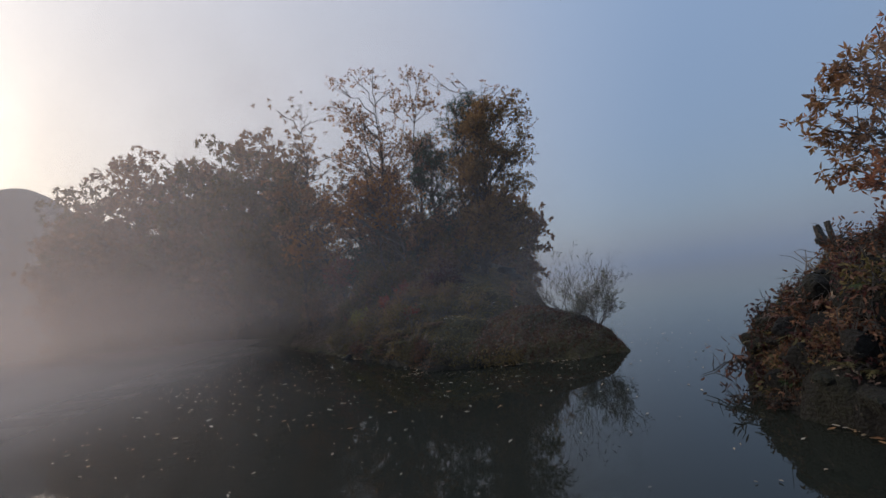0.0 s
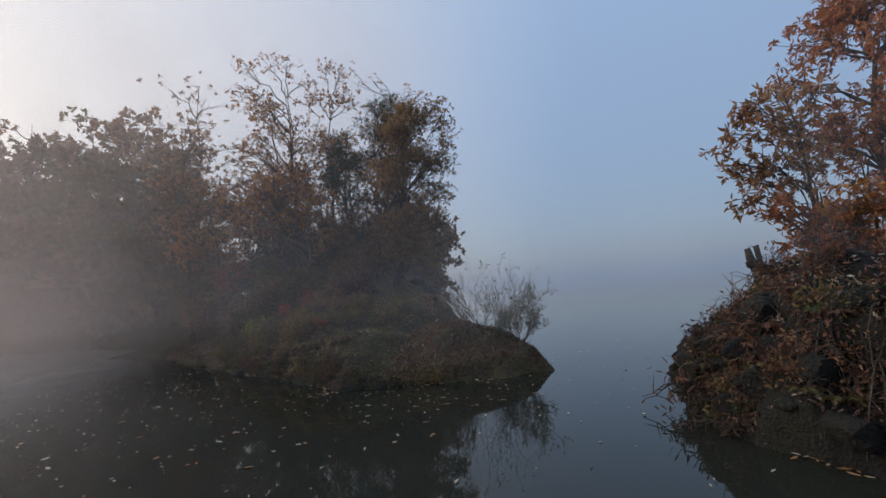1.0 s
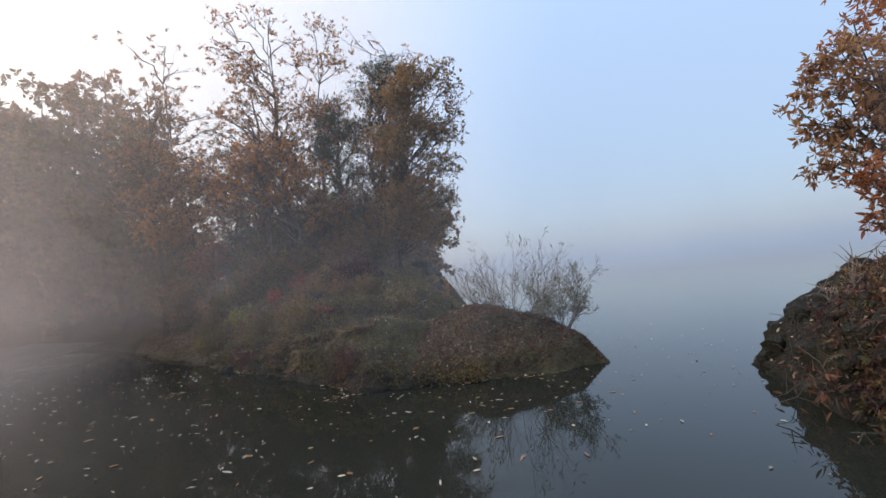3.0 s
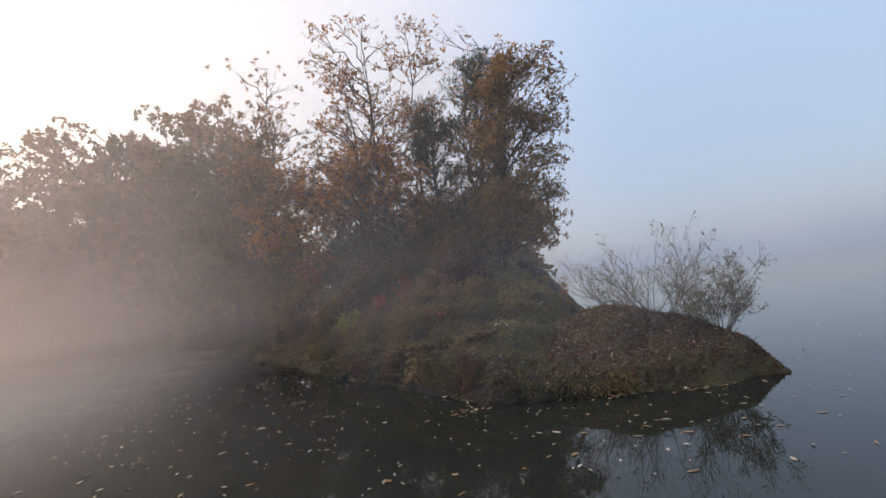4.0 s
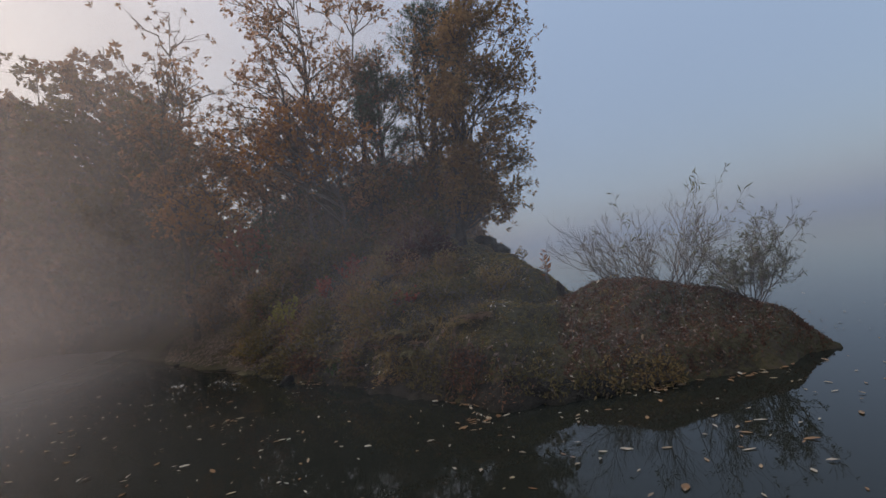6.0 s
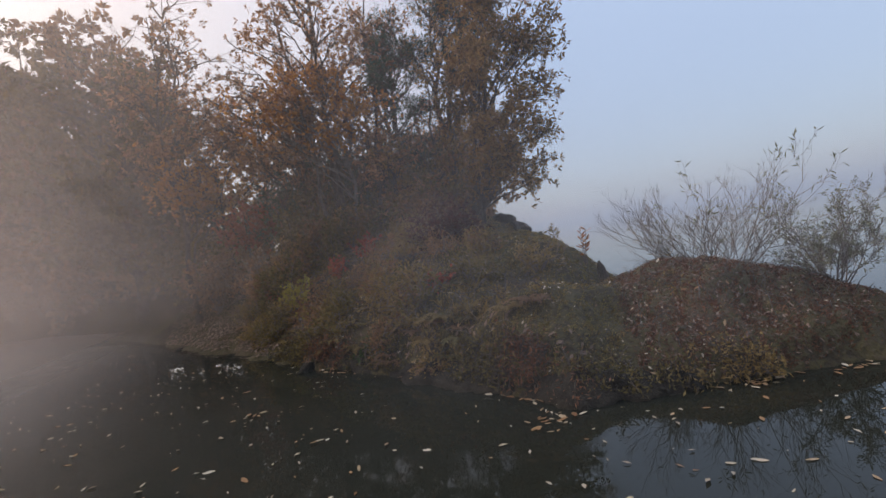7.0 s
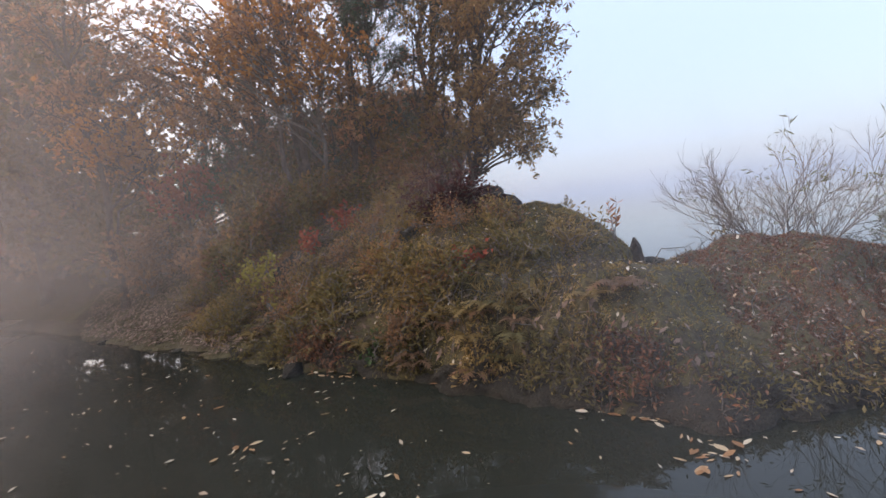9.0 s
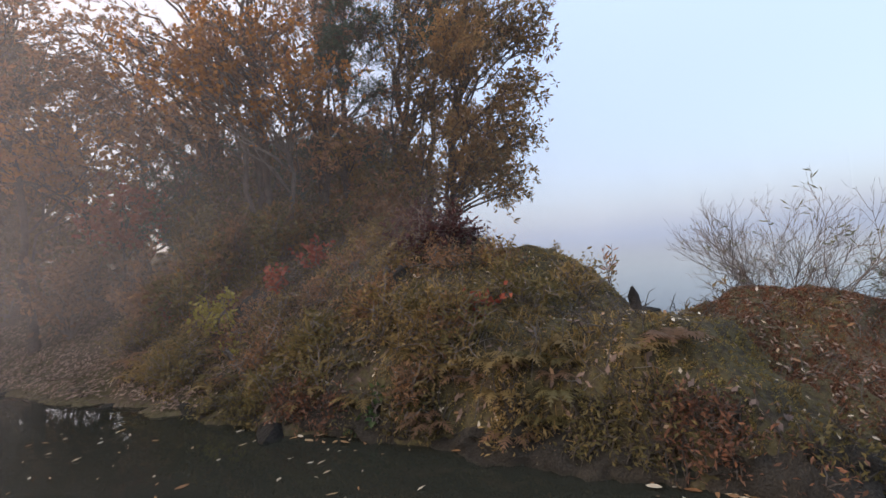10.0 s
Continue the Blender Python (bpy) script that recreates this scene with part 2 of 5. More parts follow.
def bent(a, b, rng, wob=0.08, n=6, sag=0.0):
    """A crooked line from a to b."""
    a, b = np.array(a, float), np.array(b, float)
    ln = np.linalg.norm(b - a)
    t = np.linspace(0, 1, n)[:, None]
    p = a + (b - a) * t
    off = rng.normal(0, wob * ln, (n, 3)) * np.sin(np.pi * t) * 0.7
    p = p + off
    p[:, 2] += sag * ln * np.sin(np.pi * t[:, 0])
    return [tuple(x) for x in p]


def unit(v):
    return v / np.maximum(1e-9, np.linalg.norm(v, axis=-1, keepdims=True))


def blades(pos, along, length, width, rng, fold=0.25, shape="leaf"):
    """Leaves as folded blades: arrays of verts and triangles."""
    n = len(pos)
    along = unit(along)
    side = unit(np.cross(along, rng.normal(0, 1, (n, 3))))
    up = np.cross(side, along)
    L = np.asarray(length).reshape(-1, 1) * np.ones((n, 1))
    W = np.asarray(width).reshape(-1, 1) * np.ones((n, 1))
    mid = pos + along * L * 0.5
    if shape == "leaf":
        q = pos + along * L * 0.35
        r = pos + along * L * 0.72
        v = np.stack([pos, q + side * W * 0.5 + up * W * fold, r + side * W * 0.36 + up * W * fold * 0.6, pos + along * L - up * L * 0.06,
                      r - side * W * 0.36 + up * W * fold * 0.6, q - side * W * 0.5 + up * W * fold], 1)
        f = np.array([(0, 1, 5), (1, 2, 4), (1, 4, 5), (2, 3, 4)])
        k = 6
    else:
        v = np.stack([pos, mid + side * W * 0.5 + up * W * fold, pos + along * L, mid - side * W * 0.5 + up * W * fold], 1)
        f = np.array([(0, 1, 2), (0, 2, 3)])
        k = 4
    faces = (f[None] + (np.arange(n) * k)[:, None, None]).reshape(-1, 3)
    return v.reshape(-1, 3), faces


# ---- the lake and the land ----
SHORE = np.array([(-22, 23), (-19, 21.5), (-14, 21), (-9.5, 20.6), (-6.6, 17.6), (-4.75, 14.6), (-3.6, 12.8), (-2.9, 11.8), (-2.27, 10.75), (-1.9, 10.35),
                  (-1.43, 9.62), (-1.05, 9.0), (-.7, 8.4), (-.35, 7.83), (.4, 7.6), (.95, 7.45), (2.0, 7.3), (2.76, 7.36), (2.92, 7.95), (2.75, 9.2), (2.6, 10.3),
                  (2.72, 11.6), (2.95, 13.5), (3.1, 17), (2.5, 23), (-4, 31), (-14, 33), (-21, 28)], float)
HILLS = [(0.7, 16.3, 2.2, 1.9), (-2.2, 16.5, 1.6, 0.31), (0.2, 12.2, 1.2, 1.08), (1.9, 14.0, 0.8, 0.40), (-0.5, 10.6, 0.8, 0.45), (1.6, 8.85, 0.8, 0.71),
         (0.0, 9.0, 0.8, 0.45), (-1.3, 13.8, 1.0, 0.27), (-6.0, 23.0, 4.0, 1.32), (-13.0, 25.0, 3.5, 1.59), (-0.5, 21.5, 3.0, 1.15), (-4.5, 17.2, 1.2, 0.08),
         (2.2, 12.0, 0.8, 0.11), (1.8, 10.0, 0.3, -0.45), (1.3, 10.9, 0.6, 0.52), (2.2, 8.0, 0.45, 0.14), (0.75, 10.3, 0.4, 0.14), (1.15, 9.55, 0.3, -0.26), (0.75, 9.1, 0.28, -0.12), (2.4, 7.75, 0.3, 0.12), (-1.05, 9.75, 0.4, 0.16), (-0.45, 8.75, 0.4, 0.13), (-1.75, 10.9, 0.4, 0.14), (0.5, 8.4, 0.2, -0.13), (0.2, 7.95, 0.17, -0.08)]
POINT_SHORE = np.array([(3.9, 6.2), (3.55, 5.5), (3.0, 4.7), (2.72, 4.1), (2.7, 3.7), (2.8, 3.2), (2.95, 2.3), (3.3, 0.8), (4.2, -1.0), (7, -3), (11, -3), (13, 2), (12, 7), (8, 7.6), (5.4, 6.9), (4.5, 6.5)], float)
POINT_HILLS = [(6.8, 3.8, 2.6, 0.5), (4.1, 4.6, 0.5, 0.2), (3.4, 3.5, 0.6, 0.35)]


def shore_distance(p, poly):
    """Signed distance from the shoreline, inside positive."""
    a, b = poly, np.roll(poly, -1, 0)
    best = np.full(len(p), 1e9)
    inside = np.zeros(len(p), bool)
    for (ax, ay), (bx, by) in zip(a, b):
        ex, ey = bx - ax, by - ay
        t = np.clip(((p[:, 0] - ax) * ex + (p[:, 1] - ay) * ey) / (ex * ex + ey * ey), 0, 1)
        best = np.minimum(best, np.hypot(ax + t * ex - p[:, 0], ay + t * ey - p[:, 1]))
        cross = ((ay > p[:, 1]) != (by > p[:, 1])) & (p[:, 0] < (bx - ax) * (p[:, 1] - ay) / ((by - ay) if by != ay else 1e-9) + ax)
        inside ^= cross
    return np.where(inside, best, -best)


def lumps(p, scale, seed):
    """Smooth noise without a grid: a few crossed waves."""
    r = np.random.default_rng(seed)
    out = np.zeros(len(p))
    for i in range(9):
        a = r.uniform(0, 2 * math.pi)
        k = (0.6 + 0.25 * i) * scale
        out += np.sin(k * (p[:, 0] * math.cos(a) + p[:, 1] * math.sin(a)) + r.uniform(0, 6.3) + 0.8 * np.sin(0.7 * k * (p[:, 1] * math.cos(a) - p[:, 0] * math.sin(a)))) / (1 + 0.5 * i)
    return out / 2.5


def land(x, y, poly=SHORE, hills=HILLS, edge=0.13, rough=1.0, low=0.0):
    p = np.stack([np.atleast_1d(np.asarray(x, float)).ravel(), np.atleast_1d(np.asarray(y, float)).ravel()], 1)
    d = shore_distance(p, poly) + 0.09 * lumps(p, 4.0, 3) * rough
    if poly is SHORE:
        edge = edge * (1 + 3.5 * np.clip((p[:, 1] - 11.0) / 1.5, 0, 1) * np.clip(-1.0 - p[:, 0], 0, 1))
    s = np.where(d > 0, 1 - np.exp(-np.maximum(d, 0) / edge), np.maximum(d * 1.2, -0.6))
    z = np.full(len(p), low)
    for cx, cy, r, h in hills:
        z = z + h * np.exp(-((p[:, 0] - cx) ** 2 + (p[:, 1] - cy) ** 2) / (2 * r * r))
    z = z + rough * (0.06 * lumps(p, 2.2, 5) + 0.045 * lumps(p, 7.0, 8) + 0.026 * lumps(p, 19.0, 9))
    z = np.maximum(z, 0.12)
    return np.where(d > 0, s * z, s)


def point_land(x, y):
    return land(x, y, POINT_SHORE, POINT_HILLS, 0.33, 2.0, 0.66)


def spread(bands):
    out = []
    for a, b, st in bands:
        out += list(np.arange(a, b, st))
    out.append(bands[-1][1])
    return np.array(out)


def relief(v, f, amount, big):
    """Pushes the surface in and out along its normals: hummocks, cracks, overhangs."""
    a, b, c = v[f[:, 0]], v[f[:, 1]], v[f[:, 3]]
    fn = np.cross(b - a, c - a)
    n = np.zeros_like(v)
    for k in range(4):
        np.add.at(n, f[:, k], fn)
    n = unit(n)
    out = v.copy()
    for i, p in enumerate(v):
        if p[2] < -0.3 or p[1] > 16 or p[0] < -5:
            continue
        q = Vector(p)
        r = noise.noise(q * 5.2)
        d = big * noise.noise(q * 2.1) + 0.55 * (0.5 - abs(r)) + 0.35 * noise.noise(q * 11.0) + 0.2 * noise.noise(q * 23.0)
        out[i] = p + n[i] * amount * d
    return out


def surface(ob, height, x0, x1, y0, y1, step=0.05):
    """The height of the finished ground, for setting things down on it."""
    me = ob.data
    v = np.empty(len(me.vertices) * 3, np.float32)
    me.vertices.foreach_get("co", v)
    tree_bvh = BVHTree.FromPolygons([Vector(p) for p in v.reshape(-1, 3)], [tuple(p.vertices) for p in me.polygons])
    gx, gy = np.arange(x0, x1 + step, step), np.arange(y0, y1 + step, step)
    X, Y = np.meshgrid(gx, gy)
    Z = height(X, Y).reshape(X.shape)
    for i in range(len(gy)):
        for k in range(len(gx)):
            hit = tree_bvh.ray_cast(Vector((gx[k], gy[i], 6.0)), Vector((0, 0, -1)))[0]
            if hit is not None:
                Z[i, k] = hit.z

    def at(x, y):
        x, y = np.atleast_1d(np.asarray(x, float)).ravel(), np.atleast_1d(np.asarray(y, float)).ravel()
        out = height(x, y)
        ok = (x > x0) & (x < x1) & (y > y0) & (y < y1)
        fx, fy = (x[ok] - x0) / step, (y[ok] - y0) / step
        a, b = np.minimum(fx.astype(int), len(gx) - 2), np.minimum(fy.astype(int), len(gy) - 2)
        u, w = fx - a, fy - b
        out[ok] = (Z[b, a] * (1 - u) + Z[b, a + 1] * u) * (1 - w) + (Z[b + 1, a] * (1 - u) + Z[b + 1, a + 1] * u) * w
        return out

    return at


def terrain(name, xs, ys, height, mat, label, amount, big):
    X, Y = np.meshgrid(xs, ys)
    Z = height(X, Y).reshape(X.shape)
    nx, ny = len(xs), len(ys)
    i = np.arange(nx * ny).reshape(ny, nx)
    f = np.stack([i[:-1, :-1], i[:-1, 1:], i[1:, 1:], i[1:, :-1]], -1).reshape(-1, 4)
    zf = Z.ravel()[f].max(1)
    f = f[zf > -0.35]
    v = np.stack([X.ravel(), Y.ravel(), Z.ravel()], 1)
    used = np.unique(f)
    back = np.zeros(len(v), int)
    back[used] = np.arange(len(used))
    v, f = v[used], back[f]
    v = relief(v, f, amount, big)
    ob = array_object(name, v, f, mat, smooth=True)
    return tagged(ob, label, "ground", kind="structure")


islet = terrain("ground", spread([(-24, -5, 0.35), (-5, 3.6, 0.06), (3.6, 5.2, 0.3)]), spread([(6.9, 14.5, 0.06), (14.5, 19, 0.15), (19, 34, 0.4)]), land, M_SOIL,
        "mossy earthen islet bank with olive grass and leaf litter", 0.075, 0.8)
point = terrain("ground", spread([(2.3, 6.0, 0.05), (6, 13.4, 0.25)]), spread([(-3.4, 1, 0.25), (1, 7.4, 0.05), (7.4, 8.8, 0.2)]), point_land, M_BANK,
        "steep dark rocky point of bare earth and roots", 0.17, 1.0)


ground_z = surface(islet, land, -5.0, 3.6, 6.9, 16.0)
point_z = surface(point, point_land, 2.4, 7.0, -1.0, 7.3)


def lake():
    v = [(-1500, -1500, 0), (1500, -1500, 0), (1500, 1500, 0), (-1500, 1500, 0)]
    ob = mesh_object("water", v, [(0, 1, 2, 3)], M_WATER)
    tagged(ob, "still dark lake water mirroring bank and sky", "water", kind="structure")


lake()


def far_hill():
    """The wooded ridge across the lake, the mist's pale haze painted into its colour."""
    m = ground_material("far_woods_painted_haze", [(0.3, (0.28, 0.235, 0.205)), (0.7, (0.40, 0.34, 0.30))], 0.02, 1.0, 0.1)
    xs = np.linspace(-640, -230, 60)
    verts, faces = [], []
    for i, x in enumerate(xs):
        t = (x + 640) / 410
        h = 128 * math.exp(-((t - 0.70) / 0.24) ** 2) + 60 * math.exp(-((t - 0.2) / 0.2) ** 2) + 3 * math.sin(9 * t) + 1.5 * math.sin(31 * t)
        for k in range(8):
            u = k / 7
            verts.append((x, 330 + 60 * u, h * math.sin(u * math.pi / 2) - 1))
    for i in range(59):
        for k in range(7):
            a = i * 8 + k
            faces.append((a, a + 8, a + 9, a + 1))
    tagged(mesh_object("backdrop", verts, faces, m, smooth=True), "distant wooded ridge with pale mist haze painted into its colour", "hill", kind="structure")


far_hill()


def mist_sheet(y, x0, x1, top, mat, bow=0.06):
    verts, faces = [], []
    n = 24
    for i in range(n + 1):
        x = x0 + (x1 - x0) * i / n
        for z in (0.02, top * 0.3, top * 0.6, top):
            verts.append((x, y + bow * (x1 - x) + 0.3 * math.sin(x * 0.6 + y), z))
    for i in range(n):
        for k in range(3):
            a = i * 4 + k
            faces.append((a, a + 4, a + 5, a + 1))
    ob = mesh_object("mist_bank", verts, faces, mat, smooth=True)
    tagged(ob, "thin drifting bank of pale morning mist over the water", "mist", "mist banks", "stuff")


for y, x1, clear, thick, top, most, base in ((8.0, -3.6, -3.6, -8.5, 5, 0.17, 0.0), (10.2, -2.9, -2.9, -8.0, 7, 0.20, 0.0), (11.5, 4.5, -2.6, -8, 16, 0.24, 0.08),
                                             (13.6, 5.0, -2.2, -8.0, 18, 0.22, 0.11), (16.0, 5.5, -0.5, -7, 20, 0.24, 0.15), (18.8, 6.5, 1.0, -7, 22, 0.24, 0.19)):
    mist_sheet(y, -40, x1, top, mist_material("mist", clear, thick, top, most, base, (-0.5, x1)))

# low mist drifting over the water towards the sun
for y, x1, most in ((4.4, -2.4, 0.18), (5.3, -2.8, 0.16), (6.3, -3.4, 0.17), (9.2, -3.7, 0.17), (12.4, -3.9, 0.18), (14.9, -5.0, 0.20), (17.0, -6.6, 0.20), (19.5, -9.5, 0.24)):
    mist_sheet(y, -36, x1, 3.6, mist_material("mist", x1, x1 - 5.0, 3.6, most, 0.0, foot=0.5, wisps=(0.5, 1.2)))

# cool haze before the bank and the chestnuts, painted as tinted sheets
mist_sheet(6.2, -2.3, 3.6, 4.5, mist_material("mist", 1e3, 0.0, 4.5, 0.085, 0.085, (2.0, 3.5), tint=(0.84, 0.86, 0.95), foot=1.5, begin=(-2.3, -1.5)), 0.19)
mist_sheet(5.45, 5.0, 16, 9, mist_material("mist", 1e3, 5.0, 9, 0.11, 0.11, tint=(0.86, 0.84, 0.86), begin=(5.0, 6.2)), 0.0)
# far haze painted as a bluish tinted sheet, blurring the lake's horizon
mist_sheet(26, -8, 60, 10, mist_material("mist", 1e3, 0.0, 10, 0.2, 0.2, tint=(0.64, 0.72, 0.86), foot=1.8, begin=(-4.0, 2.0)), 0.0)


def mist_layer(z, x1, clear, thick, most):
    """Low mist lying flat over the water towards the sun, even and without streaks."""
    m = mist_material("ground_mist", clear, thick, 60.0, most, 0.0, foot=0.05, wisps=(1.0, 1.0))
    verts, faces = [], []
    nx, ny = 30, 16
    for i in range(nx + 1):
        for k in range(ny + 1):
            x, y = x1 - 34 * (i / nx) ** 1.6, -25.0 + 50.0 * k / ny
            verts.append((x, y, z))
    for i in range(nx):
        for k in range(ny):
            a = i * (ny + 1) + k
            faces.append((a, a + 1, a + ny + 2, a + ny + 1))
    tagged(mesh_object("mist_bank", verts, faces, m, smooth=True), "low flat veil of mist lying on the water", "mist", "mist banks", "stuff")


mist_layer(0.16, -3.3, -3.3, -8.5, 0.38)
mist_layer(0.42, -3.4, -3.4, -10.0, 0.24)

# ---- trees ----


def land_z(x, y, height=ground_z):
    return float(height([x], [y])[0])


def crown_clumps(rng, c, r, n, size):
    """Clumps of foliage inside an ellipsoid at c with radii r."""
    out = []
    for i in range(n):
        d = unit(rng.normal(0, 1, 3))
        q = rng.uniform(0.25, 1.0) ** 0.6
        s = size * rng.uniform(0.7, 1.3)
        out.append((c[0] + d[0] * r[0] * q, c[1] + d[1] * r[1] * q, c[2] + d[2] * r[2] * q, s, s, s * 0.7))
    return out


def tree(name, label, base, top, clumps, mat, seed, leaves=60, leaf=(0.11, 0.045), girth=0.1, bark=M_BARK, stems=1, droop=0.3, height=ground_z, shape="quad", tuft=0.16, bare=0.0, thin=0.55, rosette=7):
    """A tapered trunk, a crooked limb to each clump of foliage, twigs, and leaves in sprays on the twigs."""
    rng = np.random.default_rng(seed)
    bz = land_z(base[0], base[1], height)
    root = new(name)
    root.location = (base[0], base[1], bz)
    tagged(root, label, "tree")
    o = np.array((base[0], base[1], bz))
    tv, tf = [], []
    axes = []
    for s in range(stems):
        tip = np.array(top, float) + (rng.normal(0, 0.5, 3) * (s > 0)) * np.array((1, 1, 0.6))
        b = o + np.array((0.12 * s * math.cos(2.4 * s), 0.12 * s * math.sin(2.4 * s), 0))
        pts = bent(b - (0, 0, 0.15), tip, rng, 0.014, 12)
        rad = [girth * (1.35 if i == 0 else 1) * (1 - i / 11) ** 1.25 * (1 if s == 0 else 0.75) + 0.008 for i in range(12)]
        tube(tv, tf, [tuple(np.array(p) - o) for p in pts], rad, 8)
        axes.append(np.array(pts))
    pos, way = [], []
    ztop = max(c[2] for c in clumps)
    twigs = []
    for cx, cy, cz, rx, ry, rz in clumps:
        bv, bf = [], []
        twigs.append((bv, bf))
        ax = axes[rng.integers(len(axes))]
        flat = math.hypot(cx - ax[-1][0], cy - ax[-1][1])
        zz = cz - 0.35 - 0.55 * flat * rng.uniform(0.6, 1.2)
        k = int(np.argmin(np.abs(ax[:, 2] - max(zz, bz + 0.35 * (cz - bz)))))
        a = ax[k]
        limb = bent(a, (cx, cy, cz), rng, 0.07, 6, 0.05)
        r0 = girth * (0.30 + 0.1 * rng.random()) * (1 - 0.6 * k / 12)
        tube(bv, bf, [tuple(np.array(p) - o) for p in limb], [r0 * (1 - 0.8 * i / 5) + 0.004 for i in range(6)], 5)
        high = min(1.0, max(0.0, ((cz - bz) / max(1.0, ztop - bz) - 0.5) / 0.5))
        few = leaves * (1 - thin * high * high * (3 - 2 * high))
        nt = max(5, int(few / 11))
        for j in range(nt):
            d = unit(rng.normal(0, 1, 3) + np.array((0, 0, 0.15)))
            q = rng.uniform(0.35, 1.0)
            e = np.array((cx, cy, cz)) + d * np.array((rx, ry, rz)) * q
            st = np.array(limb[rng.integers(3, 6)])
            tw = bent(st, e, rng, 0.08, 4)
            if j % 2 == 0 or bare > 0 or tuft < 0.1:
                tube(bv, bf, [tuple(np.array(p) - o) for p in tw], [0.010, 0.008, 0.006, 0.004], 3)
            m = int(few / nt * (1 - bare) + rng.random())
            groups = max(1, round(m / rosette))
            u = rng.uniform(0.4, 1.05, groups)
            u[0] = 1.0
            centre = st + (e - st) * u[:, None] + rng.normal(0, tuft, (groups, 3)) * np.minimum(1, np.arange(groups))[:, None]
            aim = unit(unit(e - st) * 0.7 + rng.normal(0, 0.55, (groups, 3)) + np.array((0, 0, 0.15)))
            pick = np.arange(m) % groups
            out = unit(rng.normal(0, 1, (m, 3)))
            pos.append(centre[pick] + out * 0.012)
            way.append(aim[pick] * 0.75 + out - np.array((0, 0, droop)))
    part_trunk = mesh_object("trunk", tv, tf, bark, root, smooth=True)
    for bv, bf in twigs:
        mesh_object("limb", bv, bf, bark, part_trunk)
    if pos:
        P, W = np.concatenate(pos) - o, np.concatenate(way)
        L = leaf[0] * rng.uniform(0.65, 1.25, len(P))
        v, f = blades(P, W, L, L * leaf[1] / leaf[0], rng, 0.25, shape)
        array_object("crown", v, f, mat, root)
    return root


def broad(name, label, base, top, c, r, n, size, mat, seed, extra=(), **k):
    rng = np.random.default_rng(seed + 1000)
    more = [(x, y, z, size, size, size * 0.7) for x, y, z in extra]
    return tree(name, label, base, top, crown_clumps(rng, c, r, n, size) + more, mat, seed, **k)


# the islet's front row
broad("oak_tree", "tall twin-stemmed oak with thinning brown autumn leaves", (-1.3, 15.2), (-1.5, 14.8, 7.4), (-1.5, 14.5, 5.4), (1.4, 0.9, 2.6), 40, 0.42, M_COPPER, 1,
      extra=((-2.55, 14.1, 8.1), (-2.0, 14.3, 8.25), (-1.45, 14.4, 8.2), (-1.0, 14.5, 7.7), (-2.8, 14.1, 7.3), (-2.3, 14.0, 7.2)), leaves=165, girth=0.085, stems=3, leaf=(0.10, 0.037), tuft=0.15, thin=0.35)
broad("oak_tree", "slender oak with sparse brown leaves at its top", (-0.4, 15.0), (-0.3, 14.5, 7.7), (-0.2, 14.4, 6.4), (0.8, 0.8, 1.4), 14, 0.42, M_COPPER, 2,
      extra=((-0.35, 14.2, 8.1), (0.05, 14.2, 7.9), (0.2, 14.2, 7.3), (-0.7, 14.2, 7.2)), leaves=150, girth=0.06, leaf=(0.10, 0.037), tuft=0.15, thin=0.15)
broad("oak_tree", "leafy yellow-russet oak leaning out over the rocky slope", (1.3, 13.7), (1.7, 12.9, 6.2), (1.65, 12.7, 4.2), (0.85, 0.7, 2.3), 60, 0.40, M_RUSSET, 3,
      extra=((2.4, 12.3, 6.2), (2.7, 12.3, 5.7), (2.75, 12.3, 5.2), (2.6, 12.4, 4.6), (2.5, 12.6, 3.9), (2.4, 12.8, 3.2), (2.5, 13.0, 2.6), (2.3, 13.0, 2.2)), leaves=270, girth=0.07, leaf=(0.10, 0.031), droop=0.3, tuft=0.14, thin=0.15)
broad("oak_tree", "straight russet oak with olive inner leaves", (0.85, 14.5), (1.0, 14.2, 6.8), (1.15, 13.8, 4.9), (0.9, 0.8, 1.9), 28, 0.45, M_RUSSET, 4, leaves=180, girth=0.085, leaf=(0.10, 0.032), tuft=0.14, thin=0.5)
broad("oak_tree", "nearly bare oak with fine upright twigs", (1.5, 14.6), (1.9, 14.2, 6.6), (2.0, 14.0, 6.2), (1.0, 0.6, 0.8), 12, 0.5, M_COPPER, 12,
      extra=((0.6, 14.0, 7.6), (1.0, 14.0, 7.6), (2.3, 14.0, 7.2), (2.6, 14.0, 6.9), (3.1, 14.0, 6.6), (1.9, 14.0, 7.3)), leaves=60, girth=0.07, bare=0.35)
broad("pine_tree", "dark green pine with a rounded top", (1.2, 15.0), (1.35, 14.2, 6.9), (1.4, 14.0, 5.7), (0.95, 0.6, 1.15), 22, 0.40, M_PINE, 5,
      extra=((1.2, 13.9, 6.9), (1.5, 13.9, 6.9), (1.75, 13.9, 6.6), (1.0, 13.9, 6.6)), leaves=320, girth=0.10, leaf=(0.13, 0.013), droop=-0.2, tuft=0.14, thin=0.0, rosette=26)
broad("pine_tree", "dark green pine with layered needle clumps", (-0.05, 14.9), (0.15, 14.5, 6.2), (0.0, 14.3, 4.9), (0.75, 0.6, 1.4), 20, 0.36, M_PINE, 6, leaves=320, girth=0.09, leaf=(0.13, 0.013), droop=-0.2, tuft=0.14, thin=0.0, rosette=26)
